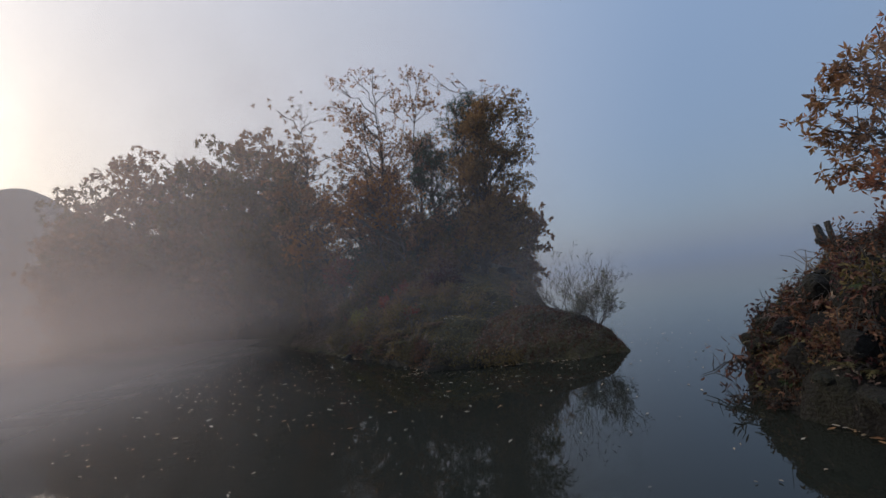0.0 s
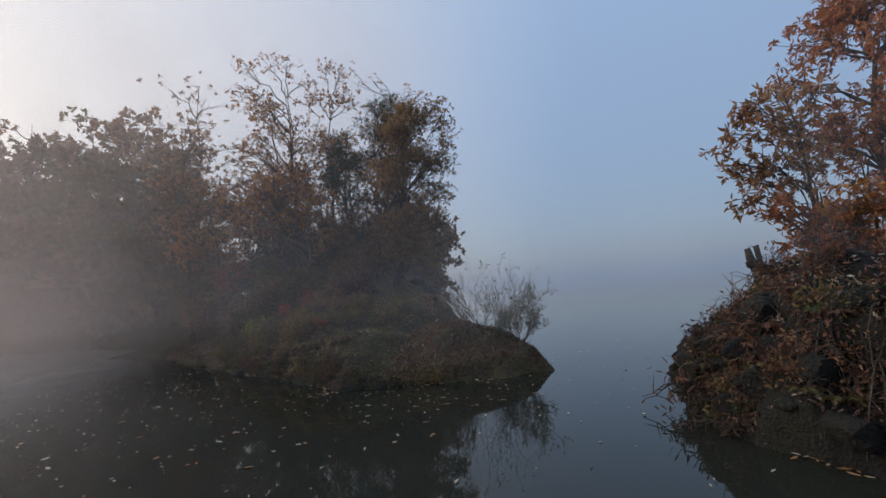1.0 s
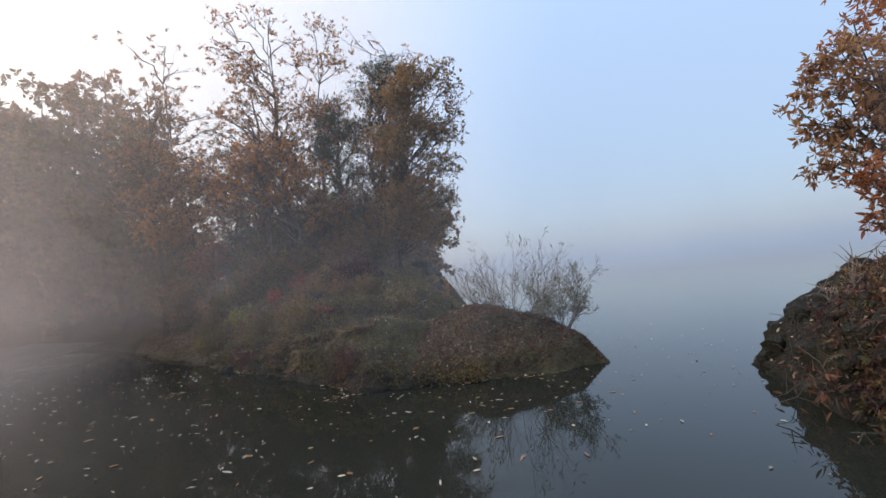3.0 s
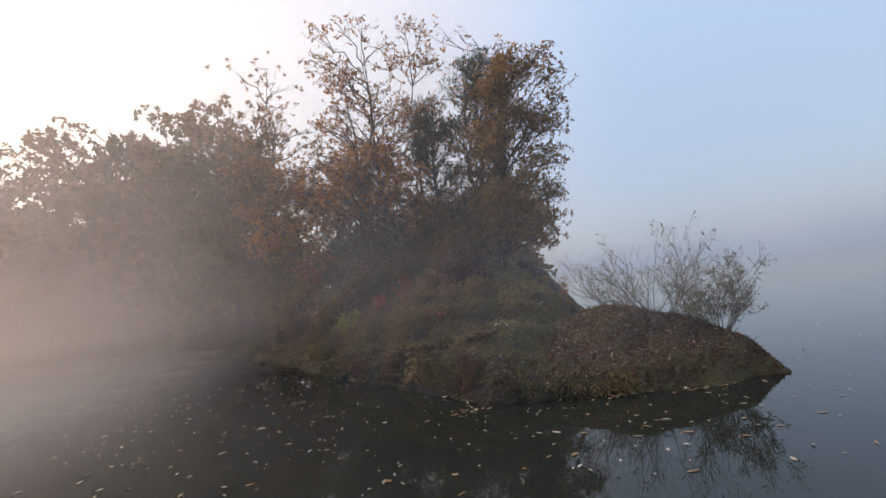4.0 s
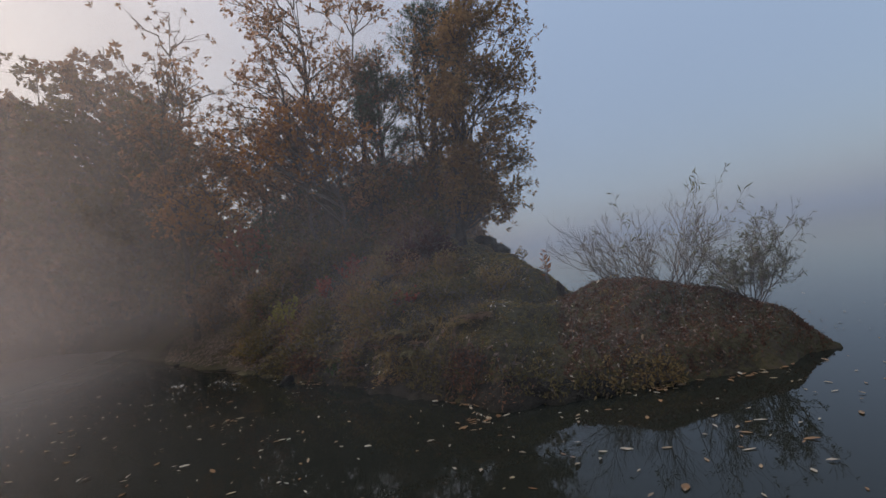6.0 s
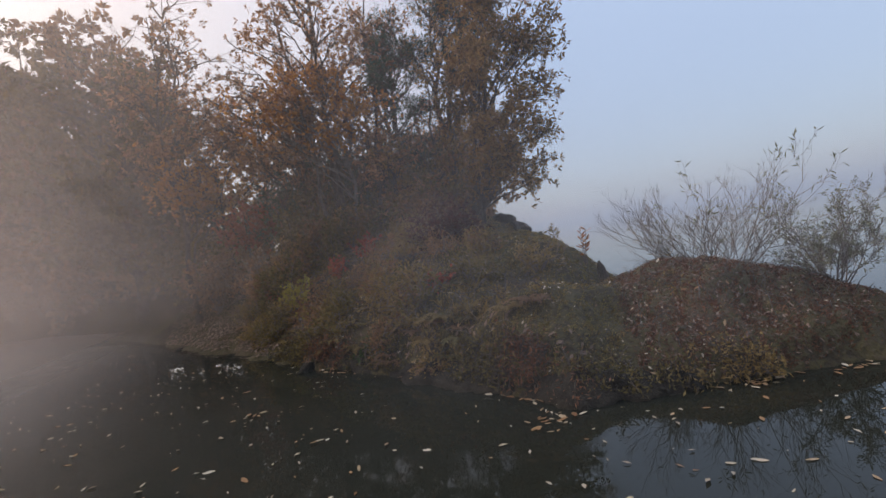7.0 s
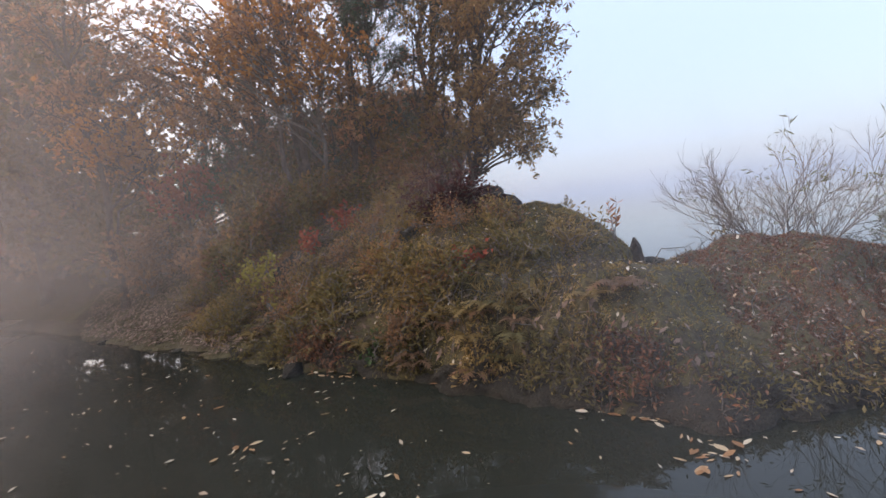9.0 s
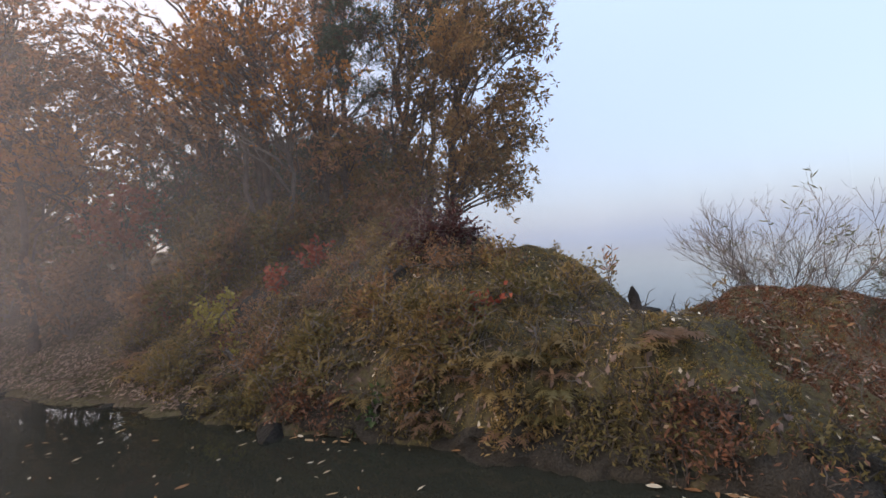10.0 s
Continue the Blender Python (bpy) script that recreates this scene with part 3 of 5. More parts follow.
broad("maple_tree", "slim pale-barked maple with orange autumn leaves", (-1.12, 14.4), (-1.0, 14.1, 5.2), (-1.7, 13.9, 4.1), (1.6, 0.8, 0.9), 36, 0.36, M_ORANGE, 7, leaves=130, girth=0.04, bark=M_BARK_PALE, leaf=(0.062, 0.045), thin=0.2)
broad("maple_tree", "small maple with orange leaves above the bank", (-3.8, 16.2), (-3.9, 16.0, 4.2), (-3.8, 15.8, 3.2), (1.2, 0.8, 0.6), 18, 0.45, M_ORANGE, 8, leaves=300, girth=0.05, leaf=(0.065, 0.045), thin=0.2)
broad("maple_tree", "low maple sapling with red leaves", (-3.4, 16.1), (-3.4, 15.9, 2.8), (-3.3, 15.8, 2.3), (0.7, 0.5, 0.35), 11, 0.35, M_RED, 9, leaves=200, girth=0.03, leaf=(0.08, 0.055), thin=0.2)
broad("oak_tree", "dark leaning oak with russet leaves", (-1.7, 16.4), (-2.2, 16.0, 7.6), (-2.5, 15.8, 4.5), (1.5, 1.0, 2.2), 46, 0.5, M_COPPER, 10, thin=0.85, leaves=175, girth=0.12, leaf=(0.10, 0.036))
broad("oak_tree", "grey-stemmed oak standing near the water's edge", (-4.5, 15.5), (-4.7, 15.7, 6.8), (-4.5, 16.2, 4.6), (1.5, 1.0, 2.4), 40, 0.5, M_COPPER, 11, thin=0.8, leaves=200, girth=0.06, leaf=(0.10, 0.036))
broad("oak_tree", "bushy olive-brown oak behind the bank", (0.2, 16.8), (0.2, 16.5, 6.4), (0.1, 16.4, 5.6), (1.3, 0.8, 1.0), 12, 0.55, M_OLIVE, 13, leaves=80, girth=0.10, leaf=(0.12, 0.05))
for i, (x, y, h) in enumerate(((-0.7, 15.3, 3.7), (0.4, 15.4, 4.0), (0.95, 15.2, 4.0), (-1.5, 15.6, 3.6), (-0.1, 16.0, 4.1), (-2.6, 15.8, 3.3))):
    broad("pine_sapling", "young dark green pine under the taller trees", (x, y), (x, y, h), (x, y, h - 0.9), (0.6, 0.5, 1.1), 18, 0.32, M_PINE, 150 + i, leaves=230, girth=0.035, leaf=(0.12, 0.012), droop=-0.1, tuft=0.12, thin=0.2, rosette=18)
for i, (x, y, h, lean) in enumerate(((-0.75, 14.0, 4.6, 0.3), (-0.2, 14.1, 4.4, -0.25), (0.45, 14.0, 4.8, 0.2), (0.7, 13.7, 4.6, 0.45), (-1.6, 14.3, 5.6, -0.4), (1.15, 13.4, 4.6, 0.3))):
    broad("young_tree", "slender dark-stemmed young tree with few brown leaves", (x, y), (x + lean, y - 0.1, h), (x + 0.7 * lean, y - 0.1, h - 1.7), (0.6, 0.5, 1.2), 14, 0.32, (M_COPPER, M_RUSSET)[i % 2], 120 + i, leaves=95, girth=0.045, leaf=(0.09, 0.034), tuft=0.14, thin=0.3)
# the wood behind and towards the sun
WOOD = [((-5.2, 18.8), 10.0, 1.8, M_BROWN), ((-3.2, 18.6), 6.6, 1.5, M_OLIVE), ((-7.4, 20.2), 10.3, 1.9, M_BROWN), ((-9.8, 21.4), 10.4, 2.0, M_OLIVE), ((-12.2, 22.0), 10.3, 2.0, M_BROWN),
        ((-14.6, 22.6), 9.9, 2.0, M_BROWN), ((-16.6, 22.8), 9.0, 1.8, M_OLIVE), ((-17.8, 23.2), 7.6, 1.4, M_BROWN), ((-0.8, 18.4), 5.6, 1.4, M_OLIVE), ((2.6, 19.5), 5.6, 1.2, M_BROWN),
        ((-6.4, 18.3), 7.2, 1.8, M_OLIVE), ((-9.0, 20.6), 7.8, 2.0, M_BROWN), ((-11.6, 21.2), 7.6, 2.0, M_OLIVE), ((-14.2, 21.6), 7.2, 2.0, M_BROWN), ((-16.6, 22.0), 6.0, 1.7, M_BROWN)]
for i, ((x, y), h, r, mat) in enumerate(WOOD):
    near = i in (0, 1, 8)
    broad("broadleaf_tree", "brown and olive autumn tree dim in the mist", (x, y), (x + 0.2, y, h - 1.0), (x, y - 0.2, h * 0.52), (r * 1.2, r * 0.8, h * 0.46), 44 if near else 60, 0.85, mat, 40 + i,
          thin=(0.7 if i == 0 else 0.88) if near else 0.35, leaves=170 if near else 250, girth=0.12, leaf=(0.12, 0.05) if near else (0.20, 0.10), tuft=0.2 if near else 0.28, rosette=9)

# the rocky point's trees
broad("chestnut_tree", "chestnut tree with long russet leaves hanging low", (7.0, 6.2), (6.8, 6.6, 4.4), (6.6, 6.6, 3.3), (0.85, 0.7, 1.15), 15, 0.36, M_RUSTY, 70, tuft=0.12,
      extra=((5.6, 6.6, 3.05), (5.85, 6.6, 3.4), (5.95, 6.6, 2.75), (5.85, 6.6, 2.35), (6.1, 6.6, 3.0), (6.7, 6.6, 4.0)), leaves=150, girth=0.045, leaf=(0.12, 0.034), height=point_z, shape="leaf", droop=0.45, thin=0.2, rosette=8)
broad("chestnut_tree", "taller chestnut with red-brown leaves", (8.6, 6.4), (8.6, 6.6, 7.6), (8.9, 6.6, 4.7), (1.6, 1.0, 2.6), 78, 0.5, M_OAK, 71, tuft=0.13, leaves=170, girth=0.07, leaf=(0.13, 0.036), height=point_z, shape="leaf", droop=0.4, thin=0.2, rosette=8)
broad("maple_tree", "low maple with bright orange leaves", (6.9, 5.5), (6.8, 5.6, 2.7), (6.9, 5.6, 2.0), (0.7, 0.5, 0.3), 12, 0.3, M_ORANGE, 72, tuft=0.08, leaves=150, girth=0.03, leaf=(0.085, 0.045), height=point_z, shape="leaf")
broad("chestnut_tree", "chestnut sapling with rust-red leaves near the ground", (6.4, 5.8), (6.4, 5.9, 2.3), (6.55, 6.0, 1.9), (0.95, 0.6, 0.45), 18, 0.36, M_OAK, 73, tuft=0.1, leaves=170, girth=0.03, leaf=(0.12, 0.036), height=point_z, shape="leaf", rosette=8)

# ---- undergrowth, rocks and dead wood ----


def shrub(name, label, x, y, r, h, mat, seed, n=500, leaf=(0.08, 0.035), height=ground_z, lift=0.35, stems=9, bark=M_TWIG, shape="quad", droop=0.2, lean=(0, 0)):
    """Stems fanning from one root, leaves in sprays along them."""
    rng = np.random.default_rng(seed)
    z = land_z(x, y, height)
    root = new(name)
    root.location = (x, y, z)
    tagged(root, label, "shrub")
    pos, way = [], []
    for i in range(stems):
        a = 2 * math.pi * (i + rng.random()) / stems
        q = rng.uniform(0.35, 1.0)
        e = np.array((r * q * math.cos(a) + lean[0], r * q * math.sin(a) + lean[1], h * rng.uniform(0.6, 1.0) * (1.1 - 0.5 * q)))
        gx, gy = x + e[0], y + e[1]
        e[2] += max(0.0, land_z(gx, gy, height)) - z
        pts = bent((0, 0, -0.05), e, rng, 0.08, 6, 0.12)
        v, f = [], []
        tube(v, f, pts, [0.012, 0.010, 0.008, 0.007, 0.005, 0.003], 4)
        P = np.array(pts)
        for k in range(3):
            t0 = P[rng.integers(2, 5)]
            t1 = t0 + unit(rng.normal(0, 1, 3) + (0, 0, 0.4)) * r * 0.45
            tube(v, f, [tuple(t0), tuple((t0 + t1) / 2 + rng.normal(0, 0.01, 3)), tuple(t1)], [0.006, 0.004, 0.002], 3)
            m = int(n / stems / 4)
            u = rng.uniform(0.2, 1.05, m)[:, None]
            pos.append(t0 + (t1 - t0) * u + rng.normal(0, 0.05 * r + 0.02, (m, 3)))
            way.append(unit(t1 - t0) + rng.normal(0, 0.7, (m, 3)) - np.array((0, 0, droop)))
        m = int(n / stems / 4)
        u = rng.uniform(lift, 1.0, m) * 5
        k = np.minimum(u.astype(int), 4)
        b = P[k] + (P[k + 1] - P[k]) * (u - k)[:, None]
        pos.append(b + rng.normal(0, 0.06 * r + 0.02, (m, 3)))
        way.append(rng.normal(0, 0.8, (m, 3)) + np.array((0, 0, 0.2 - droop)))
        mesh_object("stem", v, f, bark, root)
    P, W = np.concatenate(pos), np.concatenate(way)
    if len(P):
        L = leaf[0] * rng.uniform(0.6, 1.3, len(P))
        v, f = blades(P, W, L, L * leaf[1] / leaf[0], rng, 0.25, shape)
        array_object("foliage", v, f, mat, root)
    return root


def fern(name, label, x, y, size, mat, seed, height=ground_z, fronds=9):
    rng = np.random.default_rng(seed)
    z = land_z(x, y, height)
    root = new(name)
    root.location = (x, y, z)
    tagged(root, label, "fern")
    for i in range(fronds):
        a = 2 * math.pi * (i + 0.6 * rng.random()) / fronds
        ln = size * rng.uniform(0.7, 1.15)
        t = np.linspace(0, 1, 11)
        d = np.array((math.cos(a), math.sin(a), 0))
        mid = d[None] * (ln * t)[:, None] + np.array((0, 0, 1))[None] * (ln * (0.75 * t - 0.75 * t ** 2.2))[:, None]
        side = np.array((-d[1], d[0], 0))
        v = [tuple(p) for p in mid]
        f = []
        for k in range(1, 11):
            w = ln * 0.28 * math.sin(math.pi * min(1, 0.12 + t[k] * 0.88)) + 0.008
            for sgn in (-1, 1):
                f.append((k - 1, k, len(v)) if sgn > 0 else (k, k - 1, len(v)))
                v.append(tuple(mid[k] + (side * sgn + d * 0.45 + (0, 0, -0.2) + rng.normal(0, 0.12, 3)) * w))
        v, f = np.array(v), np.array(f)
        array_object("frond", v, f, mat, root)
    return root


def rock(name, label, x, y, z, sx, sy, sz, seed, mat=M_ROCK, turn=0.0, tilt=0.0):
    bm = bmesh.new()
    bmesh.ops.create_icosphere(bm, subdivisions=3, radius=1.0)
    off = Vector((seed * 3.7, seed * 1.3, seed * 2.1))
    r = random.Random(seed)
    cuts = [(Vector((r.gauss(0, 1), r.gauss(0, 1), r.gauss(0, 1))).normalized(), r.uniform(0.5, 0.9)) for c in range(11)]
    for v in bm.verts:
        c = v.co.copy()
        q = c * (1 + 0.35 * noise.noise(c * 1.3 + off))
        for n, d in cuts:
            over = q.dot(n) - d
            if over > 0:
                q -= n * over * 0.92
        q *= 1.2 + 0.10 * noise.noise(c * 4.0 + off) + 0.06 * noise.noise(c * 9.0 + off)
        v.co = Vector((q.x * sx, q.y * sy, q.z * sz))
    me = bpy.data.meshes.new(name)
    bm.to_mesh(me)
    bm.free()
    me.materials.append(mat)
    ob = new(name, me)
    ob.matrix_world = pose(x, y, z, tilt, 0, turn)
    return tagged(ob, label, "rock")


# crag at the top of the slope and the boulders along its crest
rock("rock", "dark angular rock crowning the mossy slope", 1.95, 14.05, 1.5, 0.24, 0.17, 0.28, 31, turn=30, tilt=25)
rock("rock", "low dark rock beside the crag", 2.12, 13.75, 1.28, 0.28, 0.22, 0.17, 2, turn=70)
rock("rock", "low dark rock on the crest of the slope", 2.05, 13.1, 1.1, 0.22, 0.16, 0.12, 3)
rock("rock", "small dark rock on the crest of the slope", 1.85, 12.1, 0.98, 0.2, 0.14, 0.1, 4, turn=40)
rock("rock", "dark rock face where the slope drops to the notch", 1.78, 10.25, 0.40, 0.13, 0.16, 0.13, 5, M_BANK, turn=20)
rock("rock", "large lichen-grey rock bedded in the leafy bank", -1.95, 13.1, 0.72, 0.30, 0.22, 0.26, 6, turn=15, tilt=-20)
rock("rock", "dark rock half hidden under dead bracken", -0.75, 11.55, 0.90, 0.32, 0.2, 0.2, 7, turn=-20)
rock("stone", "pale rounded stone lying at the water's edge", -4.48, 15.45, 0.06, 0.13, 0.10, 0.09, 8, M_PALE)

def bank_edge(poly, i0, i1, label, tall, seed):
    """The dark undercut lip of earth and roots along the water."""
    pts = []
    for i in range(i0, i1):
        a, b = poly[i], poly[i + 1]
        n = max(2, int(np.hypot(*(b - a)) / 0.045))
        for u in np.arange(n) / n:
            d = unit(b - a)
            pts.append((a + (b - a) * u, np.array((d[1], -d[0]))))
    rows = 8
    verts, faces = [], []
    for p, out in pts:
        q = Vector((p[0], p[1], seed))
        h = tall * (0.9 + 0.55 * noise.noise(q * 1.7) + 0.35 * noise.noise(q * 6))
        for k in range(rows):
            t = k / (rows - 1)
            w = Vector((p[0], p[1], t * 0.6 + seed))
            o = (0.045 if seed < 5 else -0.03) + 0.05 * math.sin(2.6 * t) + 0.10 * noise.noise(w * 2.2) + 0.09 * noise.noise(w * 7.0) + 0.06 * noise.noise(w * 17.0) - 0.16 * t * t
            verts.append((p[0] + out[0] * o, p[1] + out[1] * o, -0.1 + (h + 0.1) * t + 0.02 * noise.noise(w * 9)))
    for i in range(len(pts) - 1):
        for k in range(rows - 1):
            a = i * rows + k
            faces.append((a, a + rows, a + rows + 1, a + 1))
    tagged(mesh_object("bank_edge", verts, faces, M_LIP if seed < 5 else M_BANK, smooth=True), label, "bank", kind="structure")


bank_edge(SHORE, 8, 14, "dark undercut lip of wet earth along the water", 0.17, 3.0)
bank_edge(POINT_SHORE, 0, 8, "dark undercut rock and roots at the water", 0.14, 9.0)

# stones and clods that hold up the shoreline
rng0 = np.random.default_rng(5)
k = 0
for i in range(5, 17):
    a, b = SHORE[i], SHORE[i + 1]
    ln = float(np.hypot(*(b - a)))
    for u in np.arange(0.1, 1.0, 0.5 / max(ln, 0.5)):
        if rng0.random() < 0.35:
            continue
        p = a + (b - a) * u + rng0.normal(0, 0.03, 2)
        nrm = np.array((-(b - a)[1], (b - a)[0])) / ln
        s = 0.05 + 0.07 * rng0.random() ** 2
        p = p + nrm * rng0.uniform(0.02, 0.16)
        rock("shore_rock", "dark wet rock set in the earthen shoreline", float(p[0]), float(p[1]), 0.1 * s, s * 1.5, s, s * rng0.uniform(0.5, 0.9), 20 + k, M_BANK, turn=float(rng0.uniform(0, 180)))["group"] = "shoreline rocks"
        k += 1


def wood_piece(name, label, pts, radii, mat, category, sides=9, split=0.0, seed=0):
    """A length of wood with knots and a torn end."""
    rng = np.random.default_rng(seed)
    v, f = [], []
    tube(v, f, pts, radii, sides)
    n = len(pts)
    for i in range(n):
        for q in range(sides):
            j = i * sides + q
            c = np.array(pts[i])
            v[j] = tuple(c + (np.array(v[j]) - c) * (1 + 0.22 * rng.normal()))
    for q in range(sides):
        j = (n - 1) * sides + q
        v[j] = (v[j][0], v[j][1], v[j][2] + split * rng.uniform(-1, 1))
    o = np.array(pts[0])
    ob = mesh_object(name, [tuple(np.array(p) - o) for p in v], f, mat)
    ob.location = tuple(o)
    return tagged(ob, label, category)


wood_piece("stump", "dark jagged shard of a rotted stump in the notch", [(1.6, 10.22, 0.3), (1.6, 10.22, 0.55), (1.58, 10.22, 0.66), (1.55, 10.22, 0.75)], [0.08, 0.07, 0.05, 0.012], M_BARK, "stump", split=0.03, seed=2)
wood_piece("fallen_branch", "thin dead branch slanting down the bank into the water", bent((-2.4, 12.5, 0.42), (-2.02, 10.75, -0.03), np.random.default_rng(3), 0.02, 7), [0.028, 0.027, 0.024, 0.022, 0.02, 0.017, 0.012], M_DEAD, "branch", 6)
wood_piece("fallen_branch", "bent dead branch arching out of the undergrowth", bent((-0.55, 11.6, 1.2), (-1.35, 11.0, 0.85), np.random.default_rng(4), 0.05, 7, 0.1), [0.03, 0.028, 0.025, 0.022, 0.02, 0.016, 0.01], M_DEAD, "branch", 6)
wood_piece("fallen_branch", "fallen grey trunk leaning among the tree stems", bent((-2.1, 15.2, 1.3), (-0.9, 14.6, 1.75), np.random.default_rng(6), 0.03, 6), [0.06, 0.06, 0.055, 0.05, 0.045, 0.04], M_BARK, "branch", 7)


def forked_stump():
    root = new("forked_stump")
    z = land_z(4.08, 4.85, point_z)
    root.location = (4.08, 4.85, z)
    tagged(root, "forked grey stump with two sawn prongs", "stump")
    rng = np.random.default_rng(11)
    h = 1.55 - z
    for nm, pts, rad in (("trunk", [(0, 0, -0.1), (0, 0, 0.1 * h), (-0.01, 0, 0.3 * h), (-0.03, 0, 0.5 * h)], [0.085, 0.07, 0.07, 0.08]),
                         ("prong", [(-0.055, 0, 0.40 * h), (-0.10, 0, 0.65 * h), (-0.125, 0, 0.93 * h)], [0.042, 0.036, 0.03]),
                         ("prong", [(0.03, 0, 0.40 * h), (0.02, 0.01, 0.7 * h), (0.0, 0.01, 1.0 * h)], [0.04, 0.032, 0.026]),
                         ("knot", [(-0.07, 0, 0.45 * h), (-0.13, 0, 0.50 * h), (-0.15, 0, 0.56 * h)], [0.035, 0.03, 0.022])):
        v, f = [], []
        tube(v, f, pts, rad, 9)
        v = [tuple(np.array(p) + rng.normal(0, 0.006, 3)) for p in v]
        made = mesh_object(nm, v, f, M_DEAD, root if nm == "trunk" else base_part)
        base_part = made if nm == "trunk" else base_part


forked_stump()

# the bank's own plants
shrub("azalea_shrub", "low wine-brown azalea shrub on top of the bank", 0.0, 11.75, 0.72, 0.5, M_WINE, 101, n=1900, leaf=(0.075, 0.028), stems=16)
shrub("yellow_shrub", "small shrub with yellow-green leaves on the bank", -2.4, 13.1, 0.36, 0.6, M_YELLOW, 103, n=380, leaf=(0.07, 0.045))
shrub("yellow_shrub", "seedling with pale yellow leaves low on the bank", -2.3, 12.6, 0.2, 0.22, M_YELLOW, 104, n=90, leaf=(0.06, 0.04), stems=5)
shrub("maple_seedling", "maple seedling with scarlet leaves", -1.7, 13.1, 0.2, 0.5, M_RED, 105, n=170, leaf=(0.07, 0.05), stems=5)
shrub("maple_seedling", "maple seedling with orange-red leaves", -1.1, 13.2, 0.26, 0.5, M_RED, 106, n=170, leaf=(0.07, 0.05), stems=5)
shrub("maple_seedling", "red seedling low on the slope", -0.75, 9.95, 0.2, 0.2, M_RED, 107, n=110, leaf=(0.06, 0.04), stems=5)
shrub("maple_seedling", "red seedling among fallen leaves", -2.9, 14.2, 0.25, 0.5, M_RED, 108, n=120, leaf=(0.07, 0.05), stems=5)
fern("fern", "fresh green fern at the foot of the bank", -1.72, 10.2, 0.17, M_GREEN, 109)
shrub("green_herb", "tuft of green herb leaves over the water's edge", -1.66, 10.15, 0.14, 0.16, M_GREEN, 110, n=90, leaf=(0.055, 0.035), stems=7)
rng1 = np.random.default_rng(21)
KINDS = ((M_BROWN, "brown-leaved"), (M_OLIVE, "olive-brown"), (M_GRASS, "straw-coloured"), (M_GRASS, "straw-coloured"))
for i in range(62):
    y = rng1.uniform(9.8, 14.6)
    edge = np.interp(y, (9.62, 10.4, 10.8, 12.2, 13.1, 15), (-1.43, -1.9, -2.27, -2.8, -3.4, -4.4))
    x = edge + 0.15 + rng1.uniform(0, 1) ** 1.4 * (2.4 if y < 12 else 3.0)
    mat, word = KINDS[rng1.integers(4)]
    big = rng1.uniform(0.22, 0.42)
    shrub("bank_shrub", f"tangled {word} shrub growing on the bank", x, y, big, big * rng1.uniform(0.7, 1.2), mat, 200 + i, n=int(1700 * big), leaf=(0.055, 0.02), stems=9)["group"] = "bank shrubs"
for i in range(110):
    y = rng1.uniform(8.6, 13.8)
    edge = np.interp(y, (8.4, 9.0, 9.62, 10.4, 10.8, 12.2, 13.1), (-0.7, -1.05, -1.43, -1.9, -2.27, -2.8, -3.4))
    x = edge + 0.05 + rng1.uniform(0, 0.55 if y < 9.8 else 1.6)
    fern("dead_fern", "dry brown fern arching over the bank", x, y, rng1.uniform(0.12, 0.27), (M_GRASS, M_BROWN, M_GRASS, M_OLIVE)[i % 4], 300 + i)["group"] = "dead ferns"
for i in range(46):
    k = 7 + i % 8
    u = rng1.random()
    px, py = SHORE[k] + (SHORE[k + 1] - SHORE[k]) * u
    mat, word = ((M_OLIVE, "dark olive"), (M_RUST, "dark brown"), (M_OLIVE, "dark olive"), (M_GRASS, "straw-coloured"))[i % 4]
    shrub("lip_shrub", f"low {word} growth hanging over the water's edge", px + 0.07, py + 0.05, rng1.uniform(0.14, 0.24), rng1.uniform(0.05, 0.16), mat, 1500 + i, n=240, leaf=(0.042, 0.015), stems=8, bark=M_BARK, droop=0.5)["group"] = "lip growth"
for i in range(26):
    x = rng1.uniform(-4.4, 1.7)
    y = rng1.uniform(14.8, 17.4)
    mat, word = KINDS[rng1.integers(2)]
    shrub("undergrowth_shrub", f"dense {word} undergrowth beneath the trees", x, y, rng1.uniform(0.6, 0.9), rng1.uniform(1.0, 2.3) * (1.15 if x < -1.5 else 0.9), mat, 400 + i, n=1700, leaf=(0.10, 0.05), stems=14)["group"] = "undergrowth"
for i in range(12):
    x = -5.2 - i * 1.08
    y = float(np.interp(x, (-19, -14, -9.5, -6.4, -4.4), (22.4, 21.9, 21.4, 19.0, 16.2))) + rng1.uniform(-0.2, 0.5)
    mat, word = KINDS[rng1.integers(2)]
    shrub("undergrowth_shrub", f"dense {word} undergrowth along the misty shore", x, y, rng1.uniform(1.0, 1.4), rng1.uniform(1.8, 2.8), mat, 1430 + i, n=2600, leaf=(0.14, 0.07), stems=14)["group"] = "undergrowth"

for i in range(11):
    x, y = -3.1 + 0.36 * i + rng1.uniform(-0.1, 0.1), rng1.uniform(13.4, 14.5)
    mat, word = ((M_BROWN, "red-brown"), (M_OLIVE, "olive"), (M_RUSSET, "russet"))[i % 3]
    shrub("undergrowth_shrub", f"leggy {word} shrub in front of the tree stems", x, y, rng1.uniform(0.45, 0.7), rng1.uniform(0.7, 1.3), mat, 460 + i, n=1100, leaf=(0.085, 0.04), stems=11)["group"] = "undergrowth"

